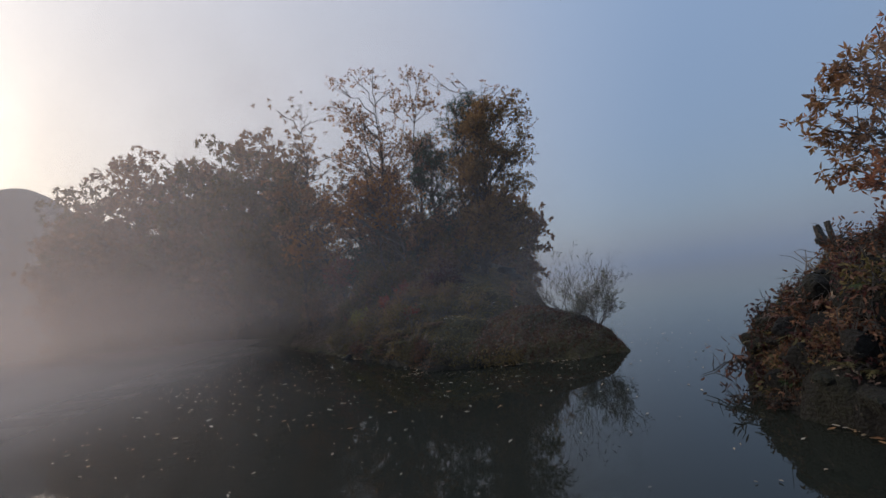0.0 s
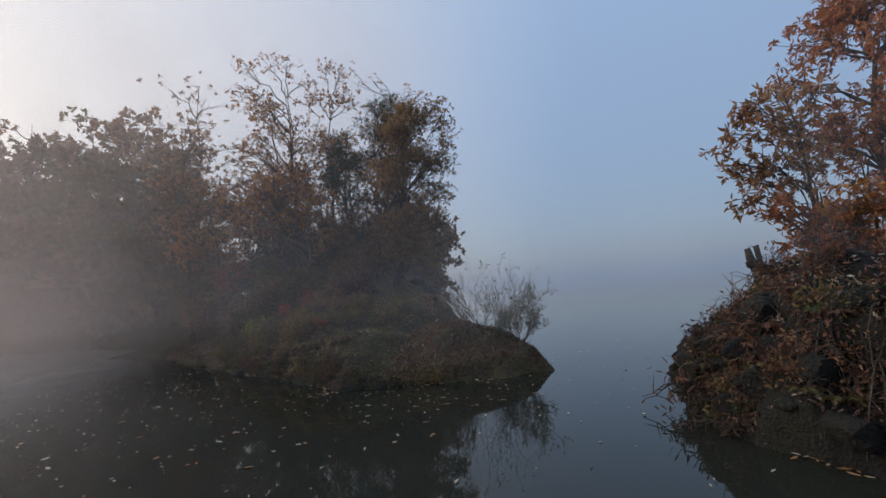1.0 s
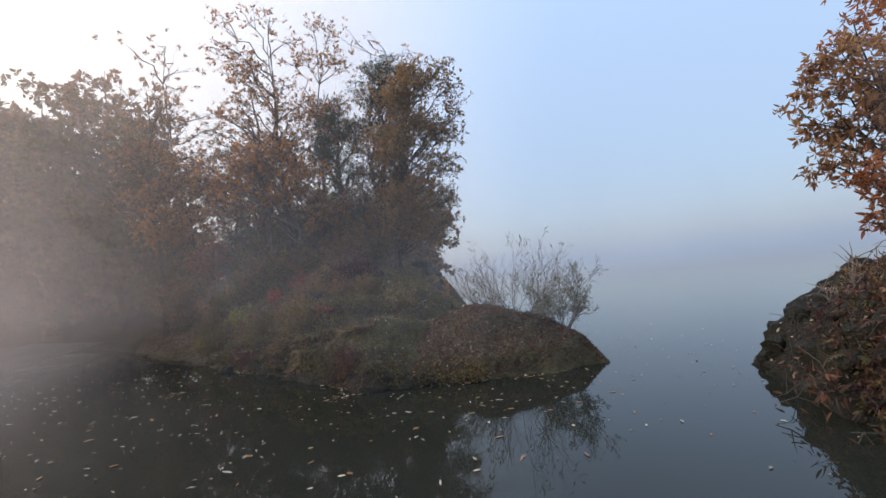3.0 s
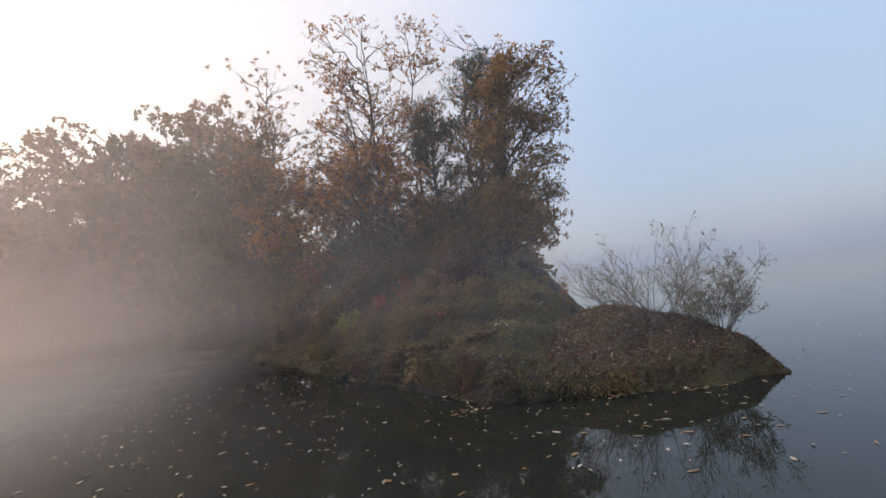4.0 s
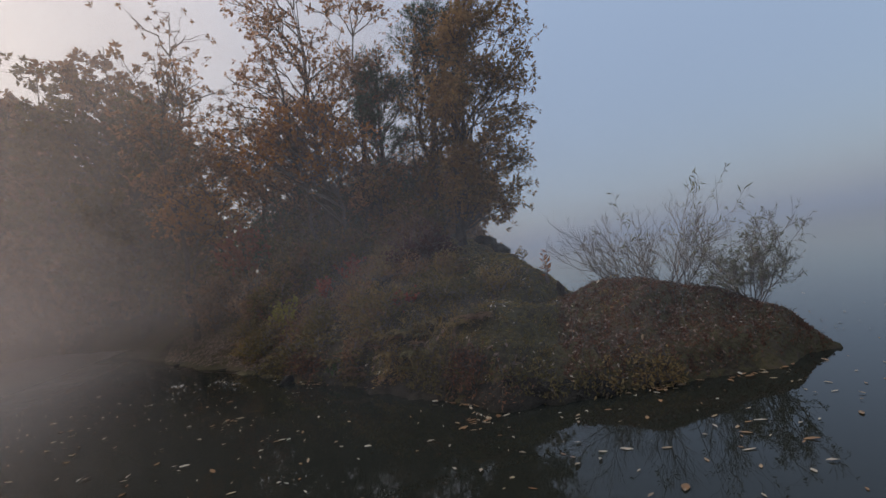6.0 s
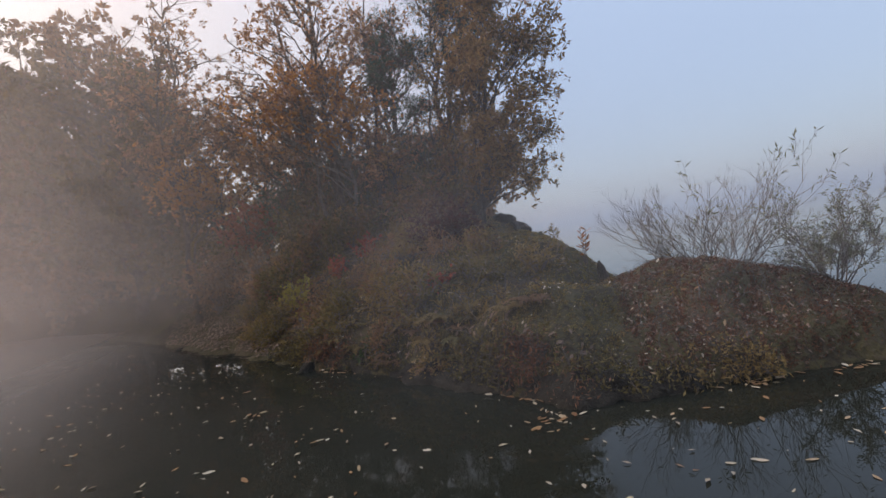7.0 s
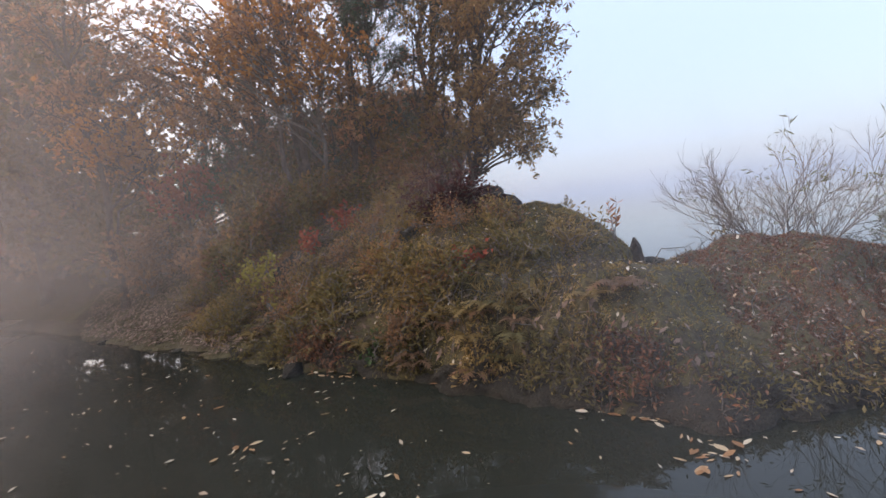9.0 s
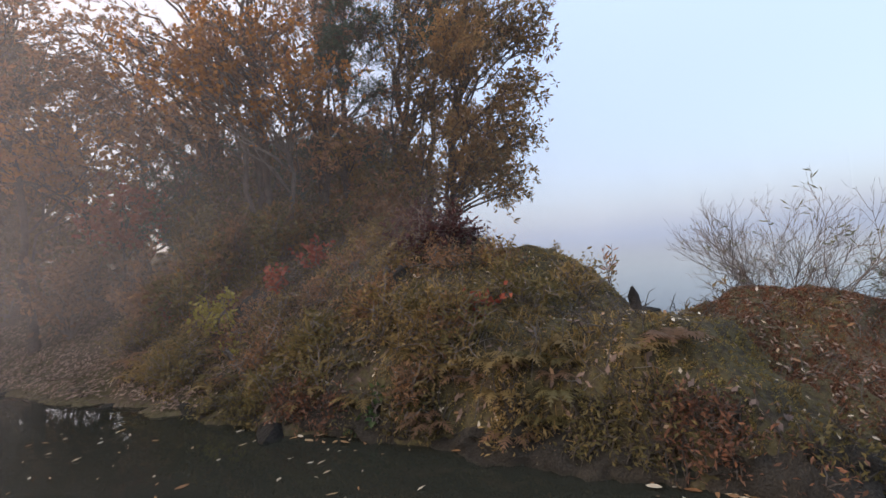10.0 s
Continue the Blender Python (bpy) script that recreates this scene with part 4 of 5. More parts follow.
# willows on the low rock point
def willow(label, x, y, stems, length, fan, n, seed, leaf=(0.06, 0.010), lean=(0.0, 0.0), forks=(7, 6, 3), thick=0.0085):
    """A few crooked stems from one root that fork again and again into fine whips."""
    rng = np.random.default_rng(seed)
    z = land_z(x, y, ground_z)
    root = new("willow_shrub")
    root.location = (x, y, z)
    tagged(root, label, "shrub")
    ends = []

    def branch(v, f, p, d, ln, r, level):
        k = 7 if level == 0 else 5
        pts, q = [p], np.array(d)
        for i in range(k - 1):
            q = unit(q + rng.normal(0, 0.10 if level < 2 else 0.16, 3) + np.array((0, 0, 0.05 if level == 0 else 0.09)))
            pts.append(pts[-1] + q * ln / (k - 1))
        tube(v, f, [tuple(c) for c in pts], [max(0.0009, r * (1 - 0.75 * i / (k - 1))) for i in range(k)], 5 if level == 0 else 3)
        if level == 3 or (level == 2 and rng.random() < 0.3):
            ends.append((pts[1], pts[-1]))
        if level < 3:
            for i in range(forks[level]):
                u = rng.uniform(0.22, 0.95) * (k - 1)
                j = min(int(u), k - 2)
                b0 = pts[j] + (pts[j + 1] - pts[j]) * (u - j)
                side = unit(np.cross(unit(pts[j + 1] - pts[j]), rng.normal(0, 1, 3)))
                branch(v, f, b0, unit(unit(pts[j + 1] - pts[j]) + side * rng.uniform(0.45, 0.85)), ln * rng.uniform(0.34, 0.58), r * 0.5, level + 1)

    for i in range(stems):
        a = 2 * math.pi * (i + rng.random() * 0.7) / stems
        d = unit(np.array((fan * math.cos(a) + lean[0], 0.55 * fan * math.sin(a) + lean[1], rng.uniform(0.6, 1.0))))
        b0 = np.array((0.05 * math.cos(a), 0.05 * math.sin(a), 0))
        b0[2] = land_z(x + b0[0], y + b0[1], ground_z) - z - 0.05
        v, f = [], []
        branch(v, f, b0, d, length * rng.uniform(0.7, 1.1), thick, 0)
        mesh_object("stem", v, f, M_TWIG, root)
    pick = rng.integers(len(ends), size=n)
    A, B = np.array([e[0] for e in ends])[pick], np.array([e[1] for e in ends])[pick]
    P = A + (B - A) * rng.uniform(0.1, 1.0, (n, 1))
    W = unit(B - A) + rng.normal(0, 0.5, (n, 3)) - np.array((0, 0, 0.45))
    L = leaf[0] * rng.uniform(0.6, 1.3, n)
    v, f = blades(P, W, L, L * leaf[1] / leaf[0], rng, 0.2, "quad")
    array_object("foliage", v, f, M_WILLOW, root)


willow("nearly bare willow shrub with wide arching twigs", 2.35, 9.1, 13, 1.15, 1.35, 260, 500, leaf=(0.06, 0.011), lean=(-0.35, -0.1), forks=(8, 7, 3))
willow("leafy willow shrub with narrow grey-green leaves", 2.5, 7.97, 13, 0.68, 0.82, 4200, 501, leaf=(0.042, 0.0075), lean=(0.04, 0), forks=(7, 6, 3), thick=0.007)
willow("thin willow shoots with a few drooping leaves", 2.0, 8.5, 3, 1.05, 0.5, 130, 502, leaf=(0.075, 0.013), lean=(-0.2, -0.35), forks=(4, 3, 2), thick=0.005)


def cane(label, x, y, seed, h=0.45, n=3, mat=M_WINE):
    rng = np.random.default_rng(seed)
    z = land_z(x, y, ground_z)
    root = new("cane_plant")
    root.location = (x, y, z)
    tagged(root, label, "plant")
    for i in range(n):
        e = np.array((rng.normal(0, 0.1), rng.normal(0, 0.08), h * rng.uniform(0.6, 1.0)))
        P = np.array(bent((0.02 * i, 0, -0.03), e, rng, 0.03, 6))
        v, f = [], []
        tube(v, f, [tuple(p) for p in P], [0.007, 0.006, 0.005, 0.004, 0.003, 0.002], 4)
        st = mesh_object("stem", v, f, M_TWIG, root)
        m = 9
        u = rng.uniform(0.35, 1.0, m) * 5
        k = np.minimum(u.astype(int), 4)
        b = P[k] + (P[k + 1] - P[k]) * (u - k)[:, None]
        side = rng.choice((-1, 1), m)
        W = np.stack([side * rng.uniform(0.5, 1, m), rng.normal(0, 0.5, m), rng.uniform(0.2, 0.9, m)], 1)
        v, f = blades(b, W, rng.uniform(0.07, 0.12, m), 0.02, rng, 0.2, "leaf")
        array_object("foliage", v, f, mat, root)


cane("reddish cane plant with lance-shaped leaves on the ridge", 1.5, 10.5, 510, 0.5, 4, M_OAK)
cane("thin dry cane plant on the ridge", 1.5, 11.3, 511, 0.32, 3, M_GRASS)
cane("thin dry weed on the crest of the slope", 1.9, 12.6, 512, 0.3, 5, M_GRASS)
cane("thin dry weed beside the notch", 1.75, 9.7, 513, 0.35, 4, M_GRASS)
cane("thin dry weed on the rock hump", 1.95, 9.4, 514, 0.35, 4, M_GRASS)

# the point's rocks and brush
for i, (x, y, z, s, q) in enumerate(((4.05, 6.12, 0.08, 0.17, 0.9), (4.08, 5.9, 0.32, 0.17, 0.9), (4.12, 5.6, 0.50, 0.18, 0.8), (4.12, 5.15, 0.80, 0.17, 0.7), (3.85, 5.5, 0.15, 0.2, 0.9), (3.5, 4.95, 0.15, 0.22, 0.9),
                                     (3.2, 4.45, 0.15, 0.2, 0.9), (3.45, 4.6, 0.45, 0.2, 0.8), (3.0, 3.9, 0.18, 0.2, 0.9), (3.75, 5.0, 0.6, 0.18, 0.8), (4.25, 4.95, 0.9, 0.12, 0.7))):
    rock("point_rock", "dark craggy rock of the steep point", x, y, z, s, s * 0.9, s * q, 60 + i, M_BANK, turn=37 * i)["group"] = "point rocks"
PT_Y, PT_X = (2.3, 3.2, 3.7, 4.1, 4.7, 5.5, 6.2), (2.95, 2.8, 2.7, 2.72, 3.0, 3.55, 3.9)
rng2 = np.random.default_rng(77)
for i in range(64):
    y = rng2.uniform(2.3, 6.1)
    x = float(np.interp(y, PT_Y, PT_X)) + rng2.uniform(-0.02, 0.62)
    s = rng2.uniform(0.06, 0.15)
    rock("point_rock", "dark craggy rock of the steep point", x, y, land_z(x, y, point_z) - 0.1 * s, s * rng2.uniform(0.9, 1.5), s, s * rng2.uniform(0.7, 1.1), 160 + i, M_BANK, turn=rng2.uniform(0, 180), tilt=rng2.uniform(-25, 25))["group"] = "point rocks"
for i in range(30):
    y = rng2.uniform(2.3, 5.3)
    edge = float(np.interp(y, PT_Y, PT_X))
    word, mat = (("wine-brown", M_WINE), ("dull rust", M_RUST), ("rust-leaved", M_RUST))[i % 3]
    shrub("point_shrub", f"straggling {word} shrub on the steep point", edge + 0.02 + rng2.uniform(0, 0.95), y, rng2.uniform(0.14, 0.28), rng2.uniform(0.12, 0.28), mat, 600 + i, n=150, leaf=(0.05, 0.017), height=point_z, stems=6, bark=M_BARK, shape="leaf")["group"] = "point shrubs"
for i in range(34):
    y = rng2.uniform(2.3, 5.0)
    edge = float(np.interp(y, PT_Y, PT_X))
    word, mat = (("dark olive", M_OLIVE), ("dull rust", M_RUST), ("wine-brown", M_WINE), ("dry brown", M_BROWN))[i % 4]
    shrub("point_shrub", f"low {word} growth on the rock face above the water", edge + rng2.uniform(0.03, 0.5), y, rng2.uniform(0.14, 0.24), rng2.uniform(0.06, 0.16), mat, 700 + i, n=200, leaf=(0.048, 0.017), height=point_z, stems=8, bark=M_BARK, shape="leaf", droop=0.5)["group"] = "point shrubs"
for i in range(14):
    y = rng2.uniform(2.4, 5.0)
    fern("dead_fern", "dry brown fern clinging to the rock face", float(np.interp(y, PT_Y, PT_X)) + rng2.uniform(0.08, 0.5), y, rng2.uniform(0.12, 0.22), (M_RUST, M_OLIVE)[i % 2], 760 + i, point_z)["group"] = "dead ferns"
shrub("overhanging_shrub", "leafy twigs hanging out over dark water", 3.0, 4.75, 0.42, 0.18, M_RUST, 640, n=110, leaf=(0.10, 0.022), height=point_z, stems=7, bark=M_BARK, shape="leaf", lean=(-0.28, 0.05))
shrub("overhanging_shrub", "dead twigs trailing in the water", 2.8, 4.1, 0.35, 0.12, M_RUST, 641, n=60, leaf=(0.10, 0.02), height=point_z, stems=6, bark=M_BARK, shape="leaf", lean=(-0.22, 0.05))
fern("fern", "fresh green fern at the foot of the rocks", 2.82, 3.95, 0.16, M_GREEN, 642, point_z)
fern("fern", "green fern tucked into the rocks", 3.15, 3.5, 0.16, M_GREEN, 643, point_z)
for i in range(9):
    shrub("heap_shrub", "rust-coloured low brush under the chestnuts", 6.1 + 0.27 * i + rng1.uniform(-0.1, 0.1), rng1.uniform(4.4, 6.0), rng1.uniform(0.45, 0.6), rng1.uniform(0.4, 0.65), (M_OAK, M_RUST, M_OAK)[i % 3], 650 + i, n=1100, leaf=(0.07, 0.025), height=point_z)["group"] = "point brush"
willow_twig = shrub("bare_twig_shrub", "small leafless twig shrub beside the stump", 4.05, 5.35, 0.38, 0.5, M_TWIG, 670, n=0, height=point_z, stems=8)
wood_piece("fallen_log", "mossy fallen log sloping into the water", bent((3.35, 3.65, 0.42), (2.72, 3.62, 0.02), np.random.default_rng(8), 0.02, 6), [0.05, 0.05, 0.048, 0.045, 0.04, 0.035], M_BARK, "log", 8)
for i in range(13):
    y = rng1.uniform(2.5, 5.2)
    edge = float(np.interp(y, (2.3, 3.2, 3.7, 4.1, 4.7, 5.5), (2.95, 2.8, 2.7, 2.72, 3.0, 3.55)))
    z1 = land_z(edge + 0.45, y, point_z)
    wood_piece("hanging_root", "pale hanging root or stem on the rock face", bent((edge + 0.42, y, z1 + 0.04), (edge + 0.0, y - 0.1, 0.08), np.random.default_rng(80 + i), 0.05, 6, 0.18), [0.006, 0.006, 0.005, 0.005, 0.004, 0.003], M_BARK, "root", 5)["group"] = "hanging roots"

# ---- grass, litter, floating leaves ----


def grass(name, label, n_tufts, xr, yr, height, keep, ln, mat, seed, per=24):
    rng = np.random.default_rng(seed)
    c = np.stack([rng.uniform(*xr, n_tufts), rng.uniform(*yr, n_tufts)], 1)
    z = height(c[:, 0], c[:, 1])
    ok = (z > 0.05) & keep(c)
    c = c[ok]
    size = rng.uniform(0.5, 1.3, len(c))
    cc = np.repeat(c, per, 0) + rng.normal(0, 0.035, (len(c) * per, 2))
    sz = np.repeat(size, per)
    z = height(cc[:, 0], cc[:, 1]) - 0.01
    P = np.stack([cc[:, 0], cc[:, 1], z], 1)
    W = rng.normal(0, 0.55, (len(P), 3))
    W[:, 2] = np.abs(W[:, 2]) + 0.6
    L = ln * sz * rng.uniform(0.5, 1.3, len(P))
    n = len(P)
    along = unit(W)
    side = unit(np.cross(along, rng.normal(0, 1, (n, 3))))
    w = 0.003 + 0.003 * rng.random((n, 1))
    out = along * np.array((1, 1, 0.0))
    m = P + along * L[:, None] * 0.6
    t = m + (out * 1.3 + np.array((0, 0, 0.1))) * L[:, None] * 0.45
    v = np.stack([P - side * w, P + side * w, m + side * w * 0.8, m - side * w * 0.8, t], 1).reshape(-1, 3)
    f = np.array([(0, 1, 2), (0, 2, 3), (3, 2, 4)])
    faces = (f[None] + (np.arange(n) * 5)[:, None, None]).reshape(-1, 3)
    tagged(array_object(name, v, faces, mat), label, "grass", kind="stuff")


def on_slope(c):
    """Grass covers the main slope and thins out on the low hump."""
    hump = (c[:, 0] > 0.3 + 0.6 * (c[:, 1] - 8.0)) & (c[:, 1] < 10)
    r = lumps(c, 3.0, 44) + 0.55
    return np.where(hump, lumps(c, 5.0, 45) > 0.6, r > -0.1)


def mossy(c):
    """Moss covers the open slope above the broken bank."""
    return ~((c[:, 0] > 0.3 + 0.6 * (c[:, 1] - 8.0)) & (c[:, 1] < 10)) & (lumps(c, 4.0, 58) > -0.75)


grass("grass", "dry olive and straw grass tufts over the slope", 3000, (-3.2, 2.6), (7.5, 14.5), ground_z, on_slope, 0.045, M_GRASS, 1)
grass("grass", "short olive moss and grass over the slope", 16000, (-1.3, 2.2), (7.7, 14.0), ground_z, mossy, 0.022, M_MOSS, 3, 14)
grass("grass", "dead grass tufts on the rocky point", 420, (3.2, 6.5), (2.0, 6.2), point_z, lambda c: lumps(c, 3.0, 46) > 0.1, 0.10, M_GRASS, 4)


def on_hump(c):
    return (c[:, 0] > 0.3 + 0.6 * (c[:, 1] - 8.0)) & (c[:, 1] < 10) & (lumps(c, 4.0, 49) > -1.0)


grass("grass", "short red-brown dead grass matting the low hump", 5200, (0.1, 2.9), (7.4, 10.0), ground_z, on_hump, 0.03, M_RUST, 6)
grass("grass", "long dead grass in drooping tufts on the bank", 300, (-3.0, -0.3), (8.2, 13.0), ground_z, lambda c: lumps(c, 2.0, 71) > 0.0, 0.2, M_GRASS, 7, 16)


def stalks(label, n, xr, yr, height, mat, seed, ln):
    """Dead stems and runners leaning every way through the undergrowth."""
    rng = np.random.default_rng(seed)
    v, f = [], []
    while n:
        x, y = rng.uniform(*xr), rng.uniform(*yr)
        z = land_z(x, y, height)
        if z < 0.08:
            continue
        a = rng.uniform(0, 6.28)
        L = ln * rng.uniform(0.4, 1.3)
        lean = rng.uniform(0.3, 1.0)
        e = (x + L * lean * math.cos(a), y + L * lean * math.sin(a), 0)
        z1 = max(land_z(e[0], e[1], height), z) + L * rng.uniform(0.1, 0.7)
        tube(v, f, bent((x, y, z - 0.02), (e[0], e[1], z1), rng, 0.07, 5, 0.15), [0.0045, 0.004, 0.0035, 0.003, 0.0015], 3)
        n -= 1
    tagged(mesh_object("dead_stalks", v, f, mat), label, "stalks", kind="stuff")


stalks("tangle of dead pale stems over the bank", 750, (-3.2, 0.2), (8.6, 14.0), ground_z, M_DEAD, 1, 0.34)
stalks("tangle of dark runners over the bank", 420, (-3.2, 0.2), (8.6, 14.0), ground_z, M_BARK, 2, 0.4)
stalks("thin dead stems standing on the low hump", 260, (0.4, 2.7), (7.5, 9.9), ground_z, M_DEAD, 3, 0.2)
stalks("dead stems and roots tangled on the rocky point", 420, (2.8, 5.2), (2.4, 5.9), point_z, M_DEAD, 4, 0.36)


def litter(name, label, n, xr, yr, height, mat, seed, size=0.075, keep=None):
    rng = np.random.default_rng(seed)
    c = np.stack([rng.uniform(*xr, n), rng.uniform(*yr, n)], 1)
    z = height(c[:, 0], c[:, 1])
    ok = z > 0.03
    if keep is not None:
        ok &= keep(c)
    c, z = c[ok], z[ok]
    dx = (height(c[:, 0] + 0.05, c[:, 1]) - z) / 0.05
    dy = (height(c[:, 0], c[:, 1] + 0.05) - z) / 0.05
    a = rng.uniform(0, 2 * math.pi, len(c))
    d = np.stack([np.cos(a), np.sin(a), np.cos(a) * dx + np.sin(a) * dy + rng.normal(0, 0.12, len(c))], 1)
    nrm = unit(np.stack([-dx, -dy, np.ones(len(c))], 1) + rng.normal(0, 0.25, (len(c), 3)))
    d = unit(d)
    s = unit(np.cross(nrm, d))
    L = (size * rng.uniform(0.6, 1.4, len(c)))[:, None]
    W = L * rng.uniform(0.32, 0.5, len(c))[:, None]
    P = np.stack([c[:, 0], c[:, 1], z + 0.008 + 0.02 * rng.random(len(c))], 1) - d * L * 0.5
    v = np.stack([P, P + d * L * 0.4 + s * W * 0.5 + nrm * W * 0.2, P + d * L + nrm * L * 0.08, P + d * L * 0.4 - s * W * 0.5 + nrm * W * 0.2], 1).reshape(-1, 3)
    f = np.array([(0, 1, 2), (0, 2, 3)])
    faces = (f[None] + (np.arange(len(c)) * 4)[:, None, None]).reshape(-1, 3)
    tagged(array_object(name, v, faces, mat), label, "leaf litter", kind="stuff")


litter("leaf_litter", "brown and buff fallen leaves lying over the bank", 7000, (-5.0, 3.0), (7.4, 17.0), ground_z, M_LITTER, 1, 0.06, lambda c: (c[:, 0] < -0.4) | (lumps(c, 4.0, 66) > 0.35) | (c[:, 1] > 14))
litter("leaf_litter", "brown fallen leaves carpeting the low rock hump", 2300, (0.1, 2.9), (7.4, 9.9), ground_z, M_LITTER, 2, 0.035, on_hump)
litter("leaf_litter", "pale curled dead leaves flecking the bank", 3200, (-5.0, 2.8), (7.5, 16.5), ground_z, M_FLECK, 4, 0.036, lambda c: (c[:, 0] < 0.8) | (lumps(c, 6.0, 61) > 0.5))
litter("leaf_litter", "dense tan and brown leaf carpet under the trees", 11000, (-5.2, -1.2), (11.8, 17.0), ground_z, M_LITTER, 11, 0.06, lambda c: lumps(c, 2.5, 68) > -0.5)
litter("leaf_litter", "pale curled leaf scraps caught on the rocky point", 1300, (2.7, 7.5), (1.5, 6.4), point_z, M_FLECK, 8, 0.055)
litter("leaf_litter", "brown leaf scraps lodged on the rock face", 900, (2.7, 4.2), (2.2, 5.6), point_z, M_LITTER, 12, 0.045)
litter("leaf_litter", "dead leaves scattered over the rocky point", 3400, (2.7, 8.0), (0.5, 6.6), point_z, M_LITTER, 3, 0.06, lambda c: shore_distance(c, POINT_SHORE) > 0.45 + 0.25 * lumps(c, 3.0, 47))


def leaf_meshes():
    out = []
    for i in range(6):
        r = random.Random(i)
        wid = r.uniform(0.28, 0.46)
        v, f = [], []
        n = 7
        for k in range(n):
            t = k / (n - 1)
            w = wid * math.sin(math.pi * min(0.98, 0.04 + t * 0.94)) ** 0.8 * 0.5
            bend = r.uniform(-0.03, 0.03)
            curl = 0.06 * math.sin(3 * t + i)
            v += [(t - 0.5, w + bend, 0.05 * w + curl * 0.5 + 0.03), (t - 0.5, bend, 0.012 + curl * 0.3), (t - 0.5, -w + bend, 0.09 * w + curl * 0.4 + 0.03)]
        for k in range(n - 1):
            a = 3 * k
            f += [(a, a + 3, a + 4, a + 1), (a + 1, a + 4, a + 5, a + 2)]
        me = bpy.data.meshes.new("floating_leaf")
        me.from_pydata(v, [], f)
        me.materials.append(M_FLOAT)
        out.append(me)
    return out


LEAVES = leaf_meshes()
rng2 = np.random.default_rng(77)


def float_leaf(x, y, size, parent=None, z=0.004):
    ob = new("floating_leaf" if parent is None else "leaf", LEAVES[rng2.integers(6)])
    if parent is not None:
        ob.parent = parent
    ob.matrix_local = pose(x, y, z, rng2.normal(0, 4), rng2.normal(0, 4), rng2.uniform(0, 360)) @ Matrix.Diagonal((size, size * rng2.uniform(0.7, 1.3), size * 0.6, 1))
    return ob


count = 0
while count < 285:
    x, y = rng2.uniform(-5.2, 2.6), rng2.uniform(4.6, 12.0)
    p = np.array([(x, y)])
    d = float(shore_distance(p, SHORE)[0])
    if d > -0.06 or float(shore_distance(p, POINT_SHORE)[0]) > -0.05:
        continue
    if rng2.random() > 0.25 + 0.75 * math.exp(d / 2.2) or lumps(p, 1.3, 50)[0] + rng2.normal(0, 0.5) < -0.35:
        continue
    tagged(float_leaf(x, y, 0.028 + 0.06 * rng2.random() ** 2), "fallen autumn leaf floating on dark water", "leaf", "floating leaves")
    count += 1


def bank_leaves(n):
    """Fallen leaves lying singly on the bank, tilted with the slope."""
    done = 0
    while done < n:
        x, y = rng2.uniform(-3.0, 1.5), rng2.uniform(7.5, 11.8)
        z = float(ground_z([x], [y])[0])
        if z < 0.08:
            continue
        dx = (float(ground_z([x + 0.06], [y])[0]) - z) / 0.06
        dy = (float(ground_z([x], [y + 0.06])[0]) - z) / 0.06
        up = Vector((-dx, -dy, 1)).normalized()
        q = up.to_track_quat("Z", "Y").to_matrix().to_4x4()
        sc = 0.03 + 0.045 * rng2.random() ** 2
        ob = new("fallen_leaf", LEAVES[rng2.integers(6)])
        ob.matrix_world = Matrix.Translation((x, y, z + 0.025)) @ q @ pose(0, 0, 0, rng2.normal(0, 10), rng2.normal(0, 10), rng2.uniform(0, 360)) @ Matrix.Diagonal((sc, sc, sc, 1))
        tagged(ob, "dry fallen leaf lying on the mossy bank", "leaf", "fallen leaves")
        done += 1


bank_leaves(170)


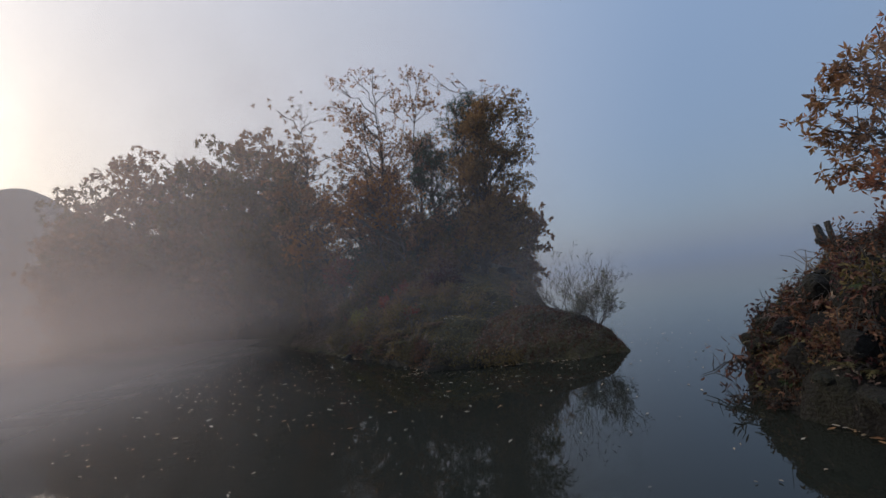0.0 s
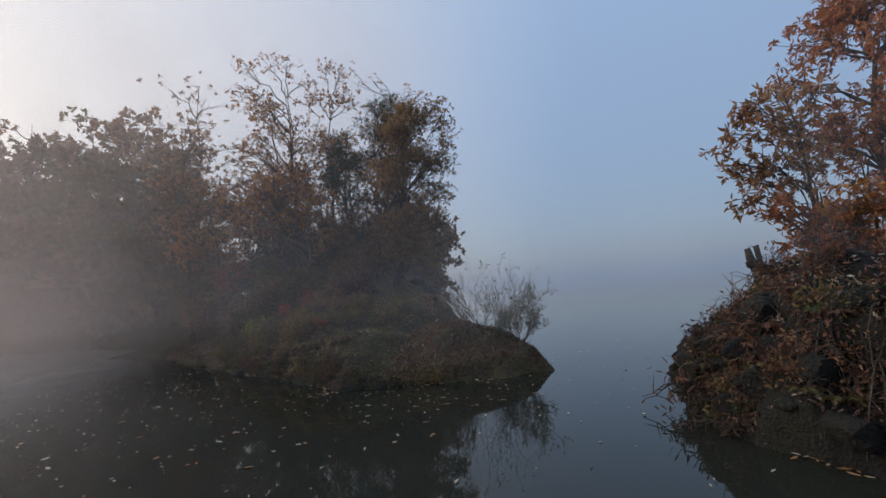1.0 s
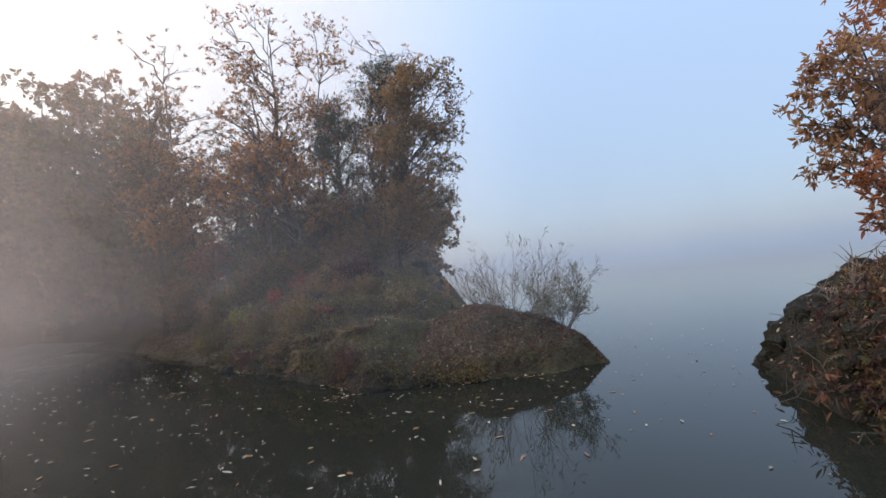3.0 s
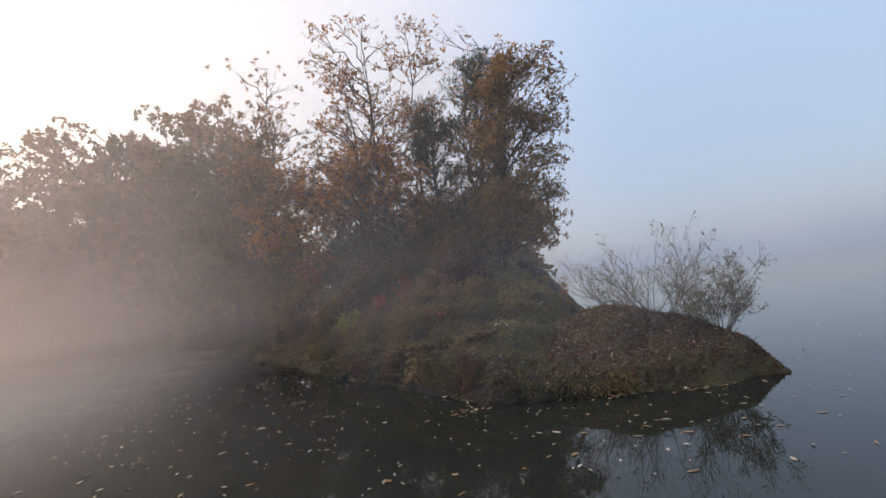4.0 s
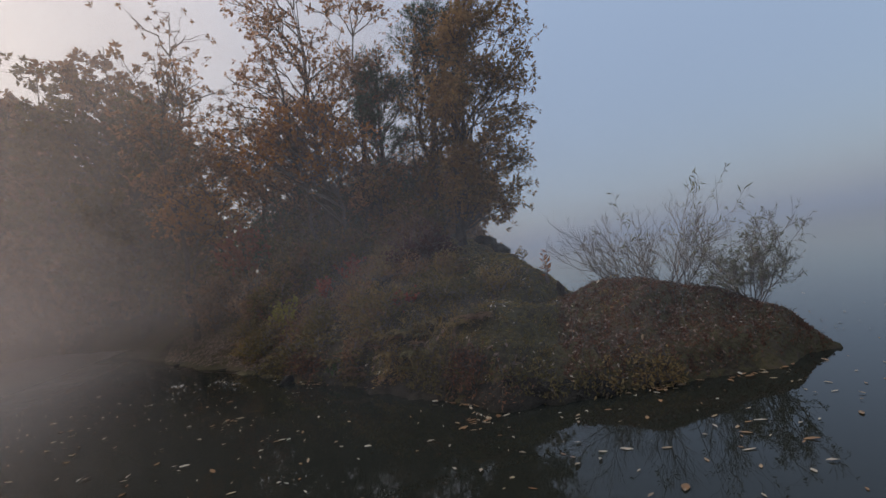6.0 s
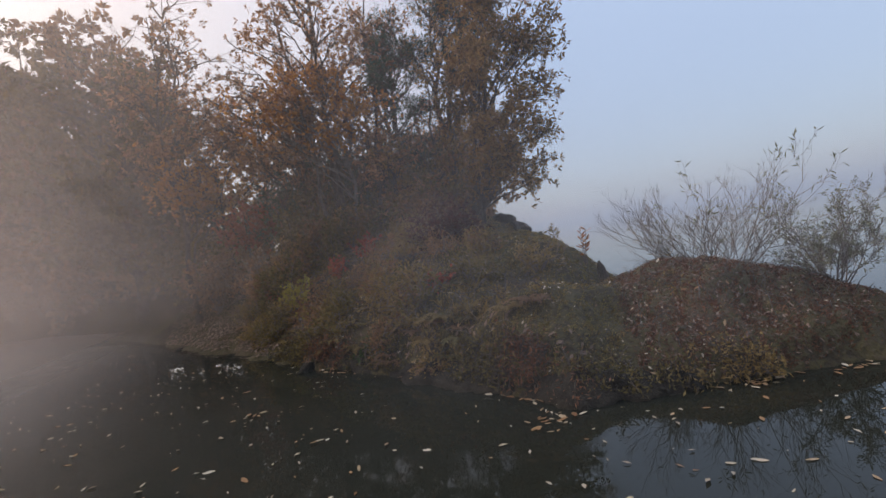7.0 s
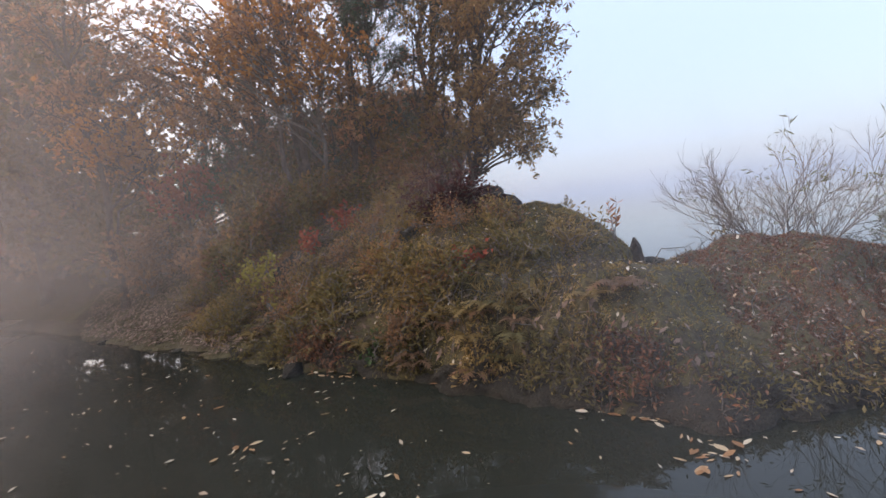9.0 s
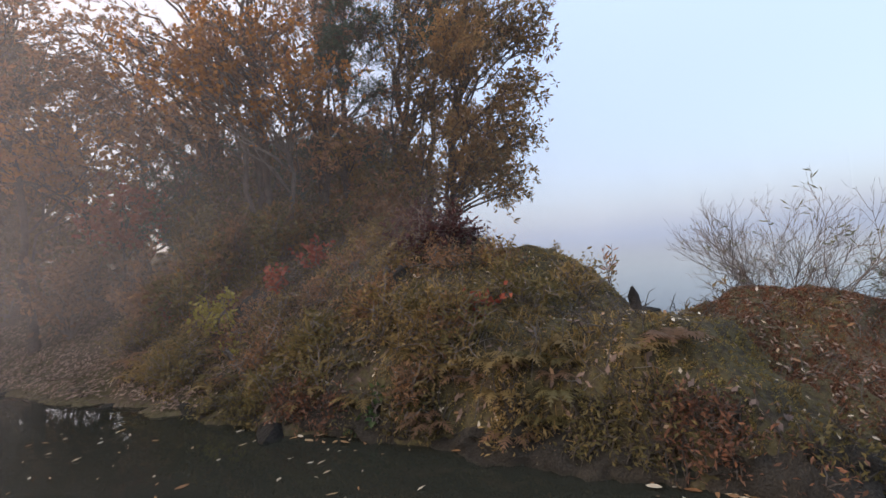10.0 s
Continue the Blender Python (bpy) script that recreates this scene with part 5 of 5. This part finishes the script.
def far_leaves(n):
    """Small leaves scattered thinly over the rest of the water."""
    rng = np.random.default_rng(91)
    c = np.stack([rng.uniform(-9, 5.5, n), rng.uniform(1.8, 15, n)], 1)
    d = shore_distance(c, SHORE)
    ok = (d < -0.05) & (shore_distance(c, POINT_SHORE) < -0.05) & (rng.random(n) < 0.2 + 0.8 * np.exp(np.minimum(d, 0) / 1.6)) & (lumps(c, 1.5, 52) + rng.normal(0, 0.5, n) > -0.1)
    c = c[ok]
    m = len(c)
    P = np.stack([c[:, 0], c[:, 1], np.full(m, 0.006)], 1)
    a = rng.uniform(0, 6.28, m)
    d = np.stack([np.cos(a), np.sin(a), rng.normal(0, 0.05, m)], 1)
    sd = np.stack([-np.sin(a), np.cos(a), rng.normal(0, 0.12, m)], 1)
    L = (0.022 + 0.05 * rng.random(m) ** 2)[:, None]
    W = L * 0.4
    v = np.stack([P, P + d * L * 0.4 + sd * W * 0.5 + (0, 0, 0.006), P + d * L + (0, 0, 0.008), P + d * L * 0.4 - sd * W * 0.5 + (0, 0, 0.006)], 1).reshape(-1, 3)
    f = (np.array([(0, 1, 2), (0, 2, 3)])[None] + (np.arange(m) * 4)[:, None, None]).reshape(-1, 3)
    tagged(array_object("leaf_scatter", v, f, M_FLECK), "scattered small dead leaves floating on the water", "leaves", kind="stuff")


far_leaves(4200)


def raft(label, x, y, rx, ry, n, turn=0.0, size=(0.035, 0.085)):
    root = new("leaf_raft")
    root.matrix_world = pose(x, y, 0, 0, 0, turn)
    tagged(root, label, "leaves", "leaf rafts")
    for i in range(n):
        a, q = rng2.uniform(0, 6.28), rng2.uniform(0, 1) ** 0.6
        float_leaf(rx * q * math.cos(a), ry * q * math.sin(a), rng2.uniform(*size), root, 0.004 + 0.006 * (i % 3))


raft("raft of rust and buff leaves drifting by the bank", -0.62, 7.72, 0.30, 0.16, 26, 20)
raft("small cluster of orange leaves floating on the water", -2.82, 9.28, 0.16, 0.12, 8)
raft("small cluster of buff leaves floating on the water", -2.2, 8.4, 0.2, 0.1, 6)
raft("drift of orange leaves caught against the rocky point", 2.78, 3.2, 0.14, 0.42, 34, 10)
raft("drift of pale leaves caught along the low shore", 0.75, 7.42, 0.5, 0.08, 22, -6)
raft("drift of pale leaves caught along the low shore", 1.7, 7.25, 0.4, 0.06, 14, -4)
raft("line of leaves caught along the bank", -0.7, 8.25, 0.42, 0.05, 16, -60)
raft("line of leaves caught along the bank", -1.2, 9.15, 0.4, 0.05, 12, -60)
raft("line of leaves caught along the bank", -1.95, 10.25, 0.35, 0.06, 12, -50)
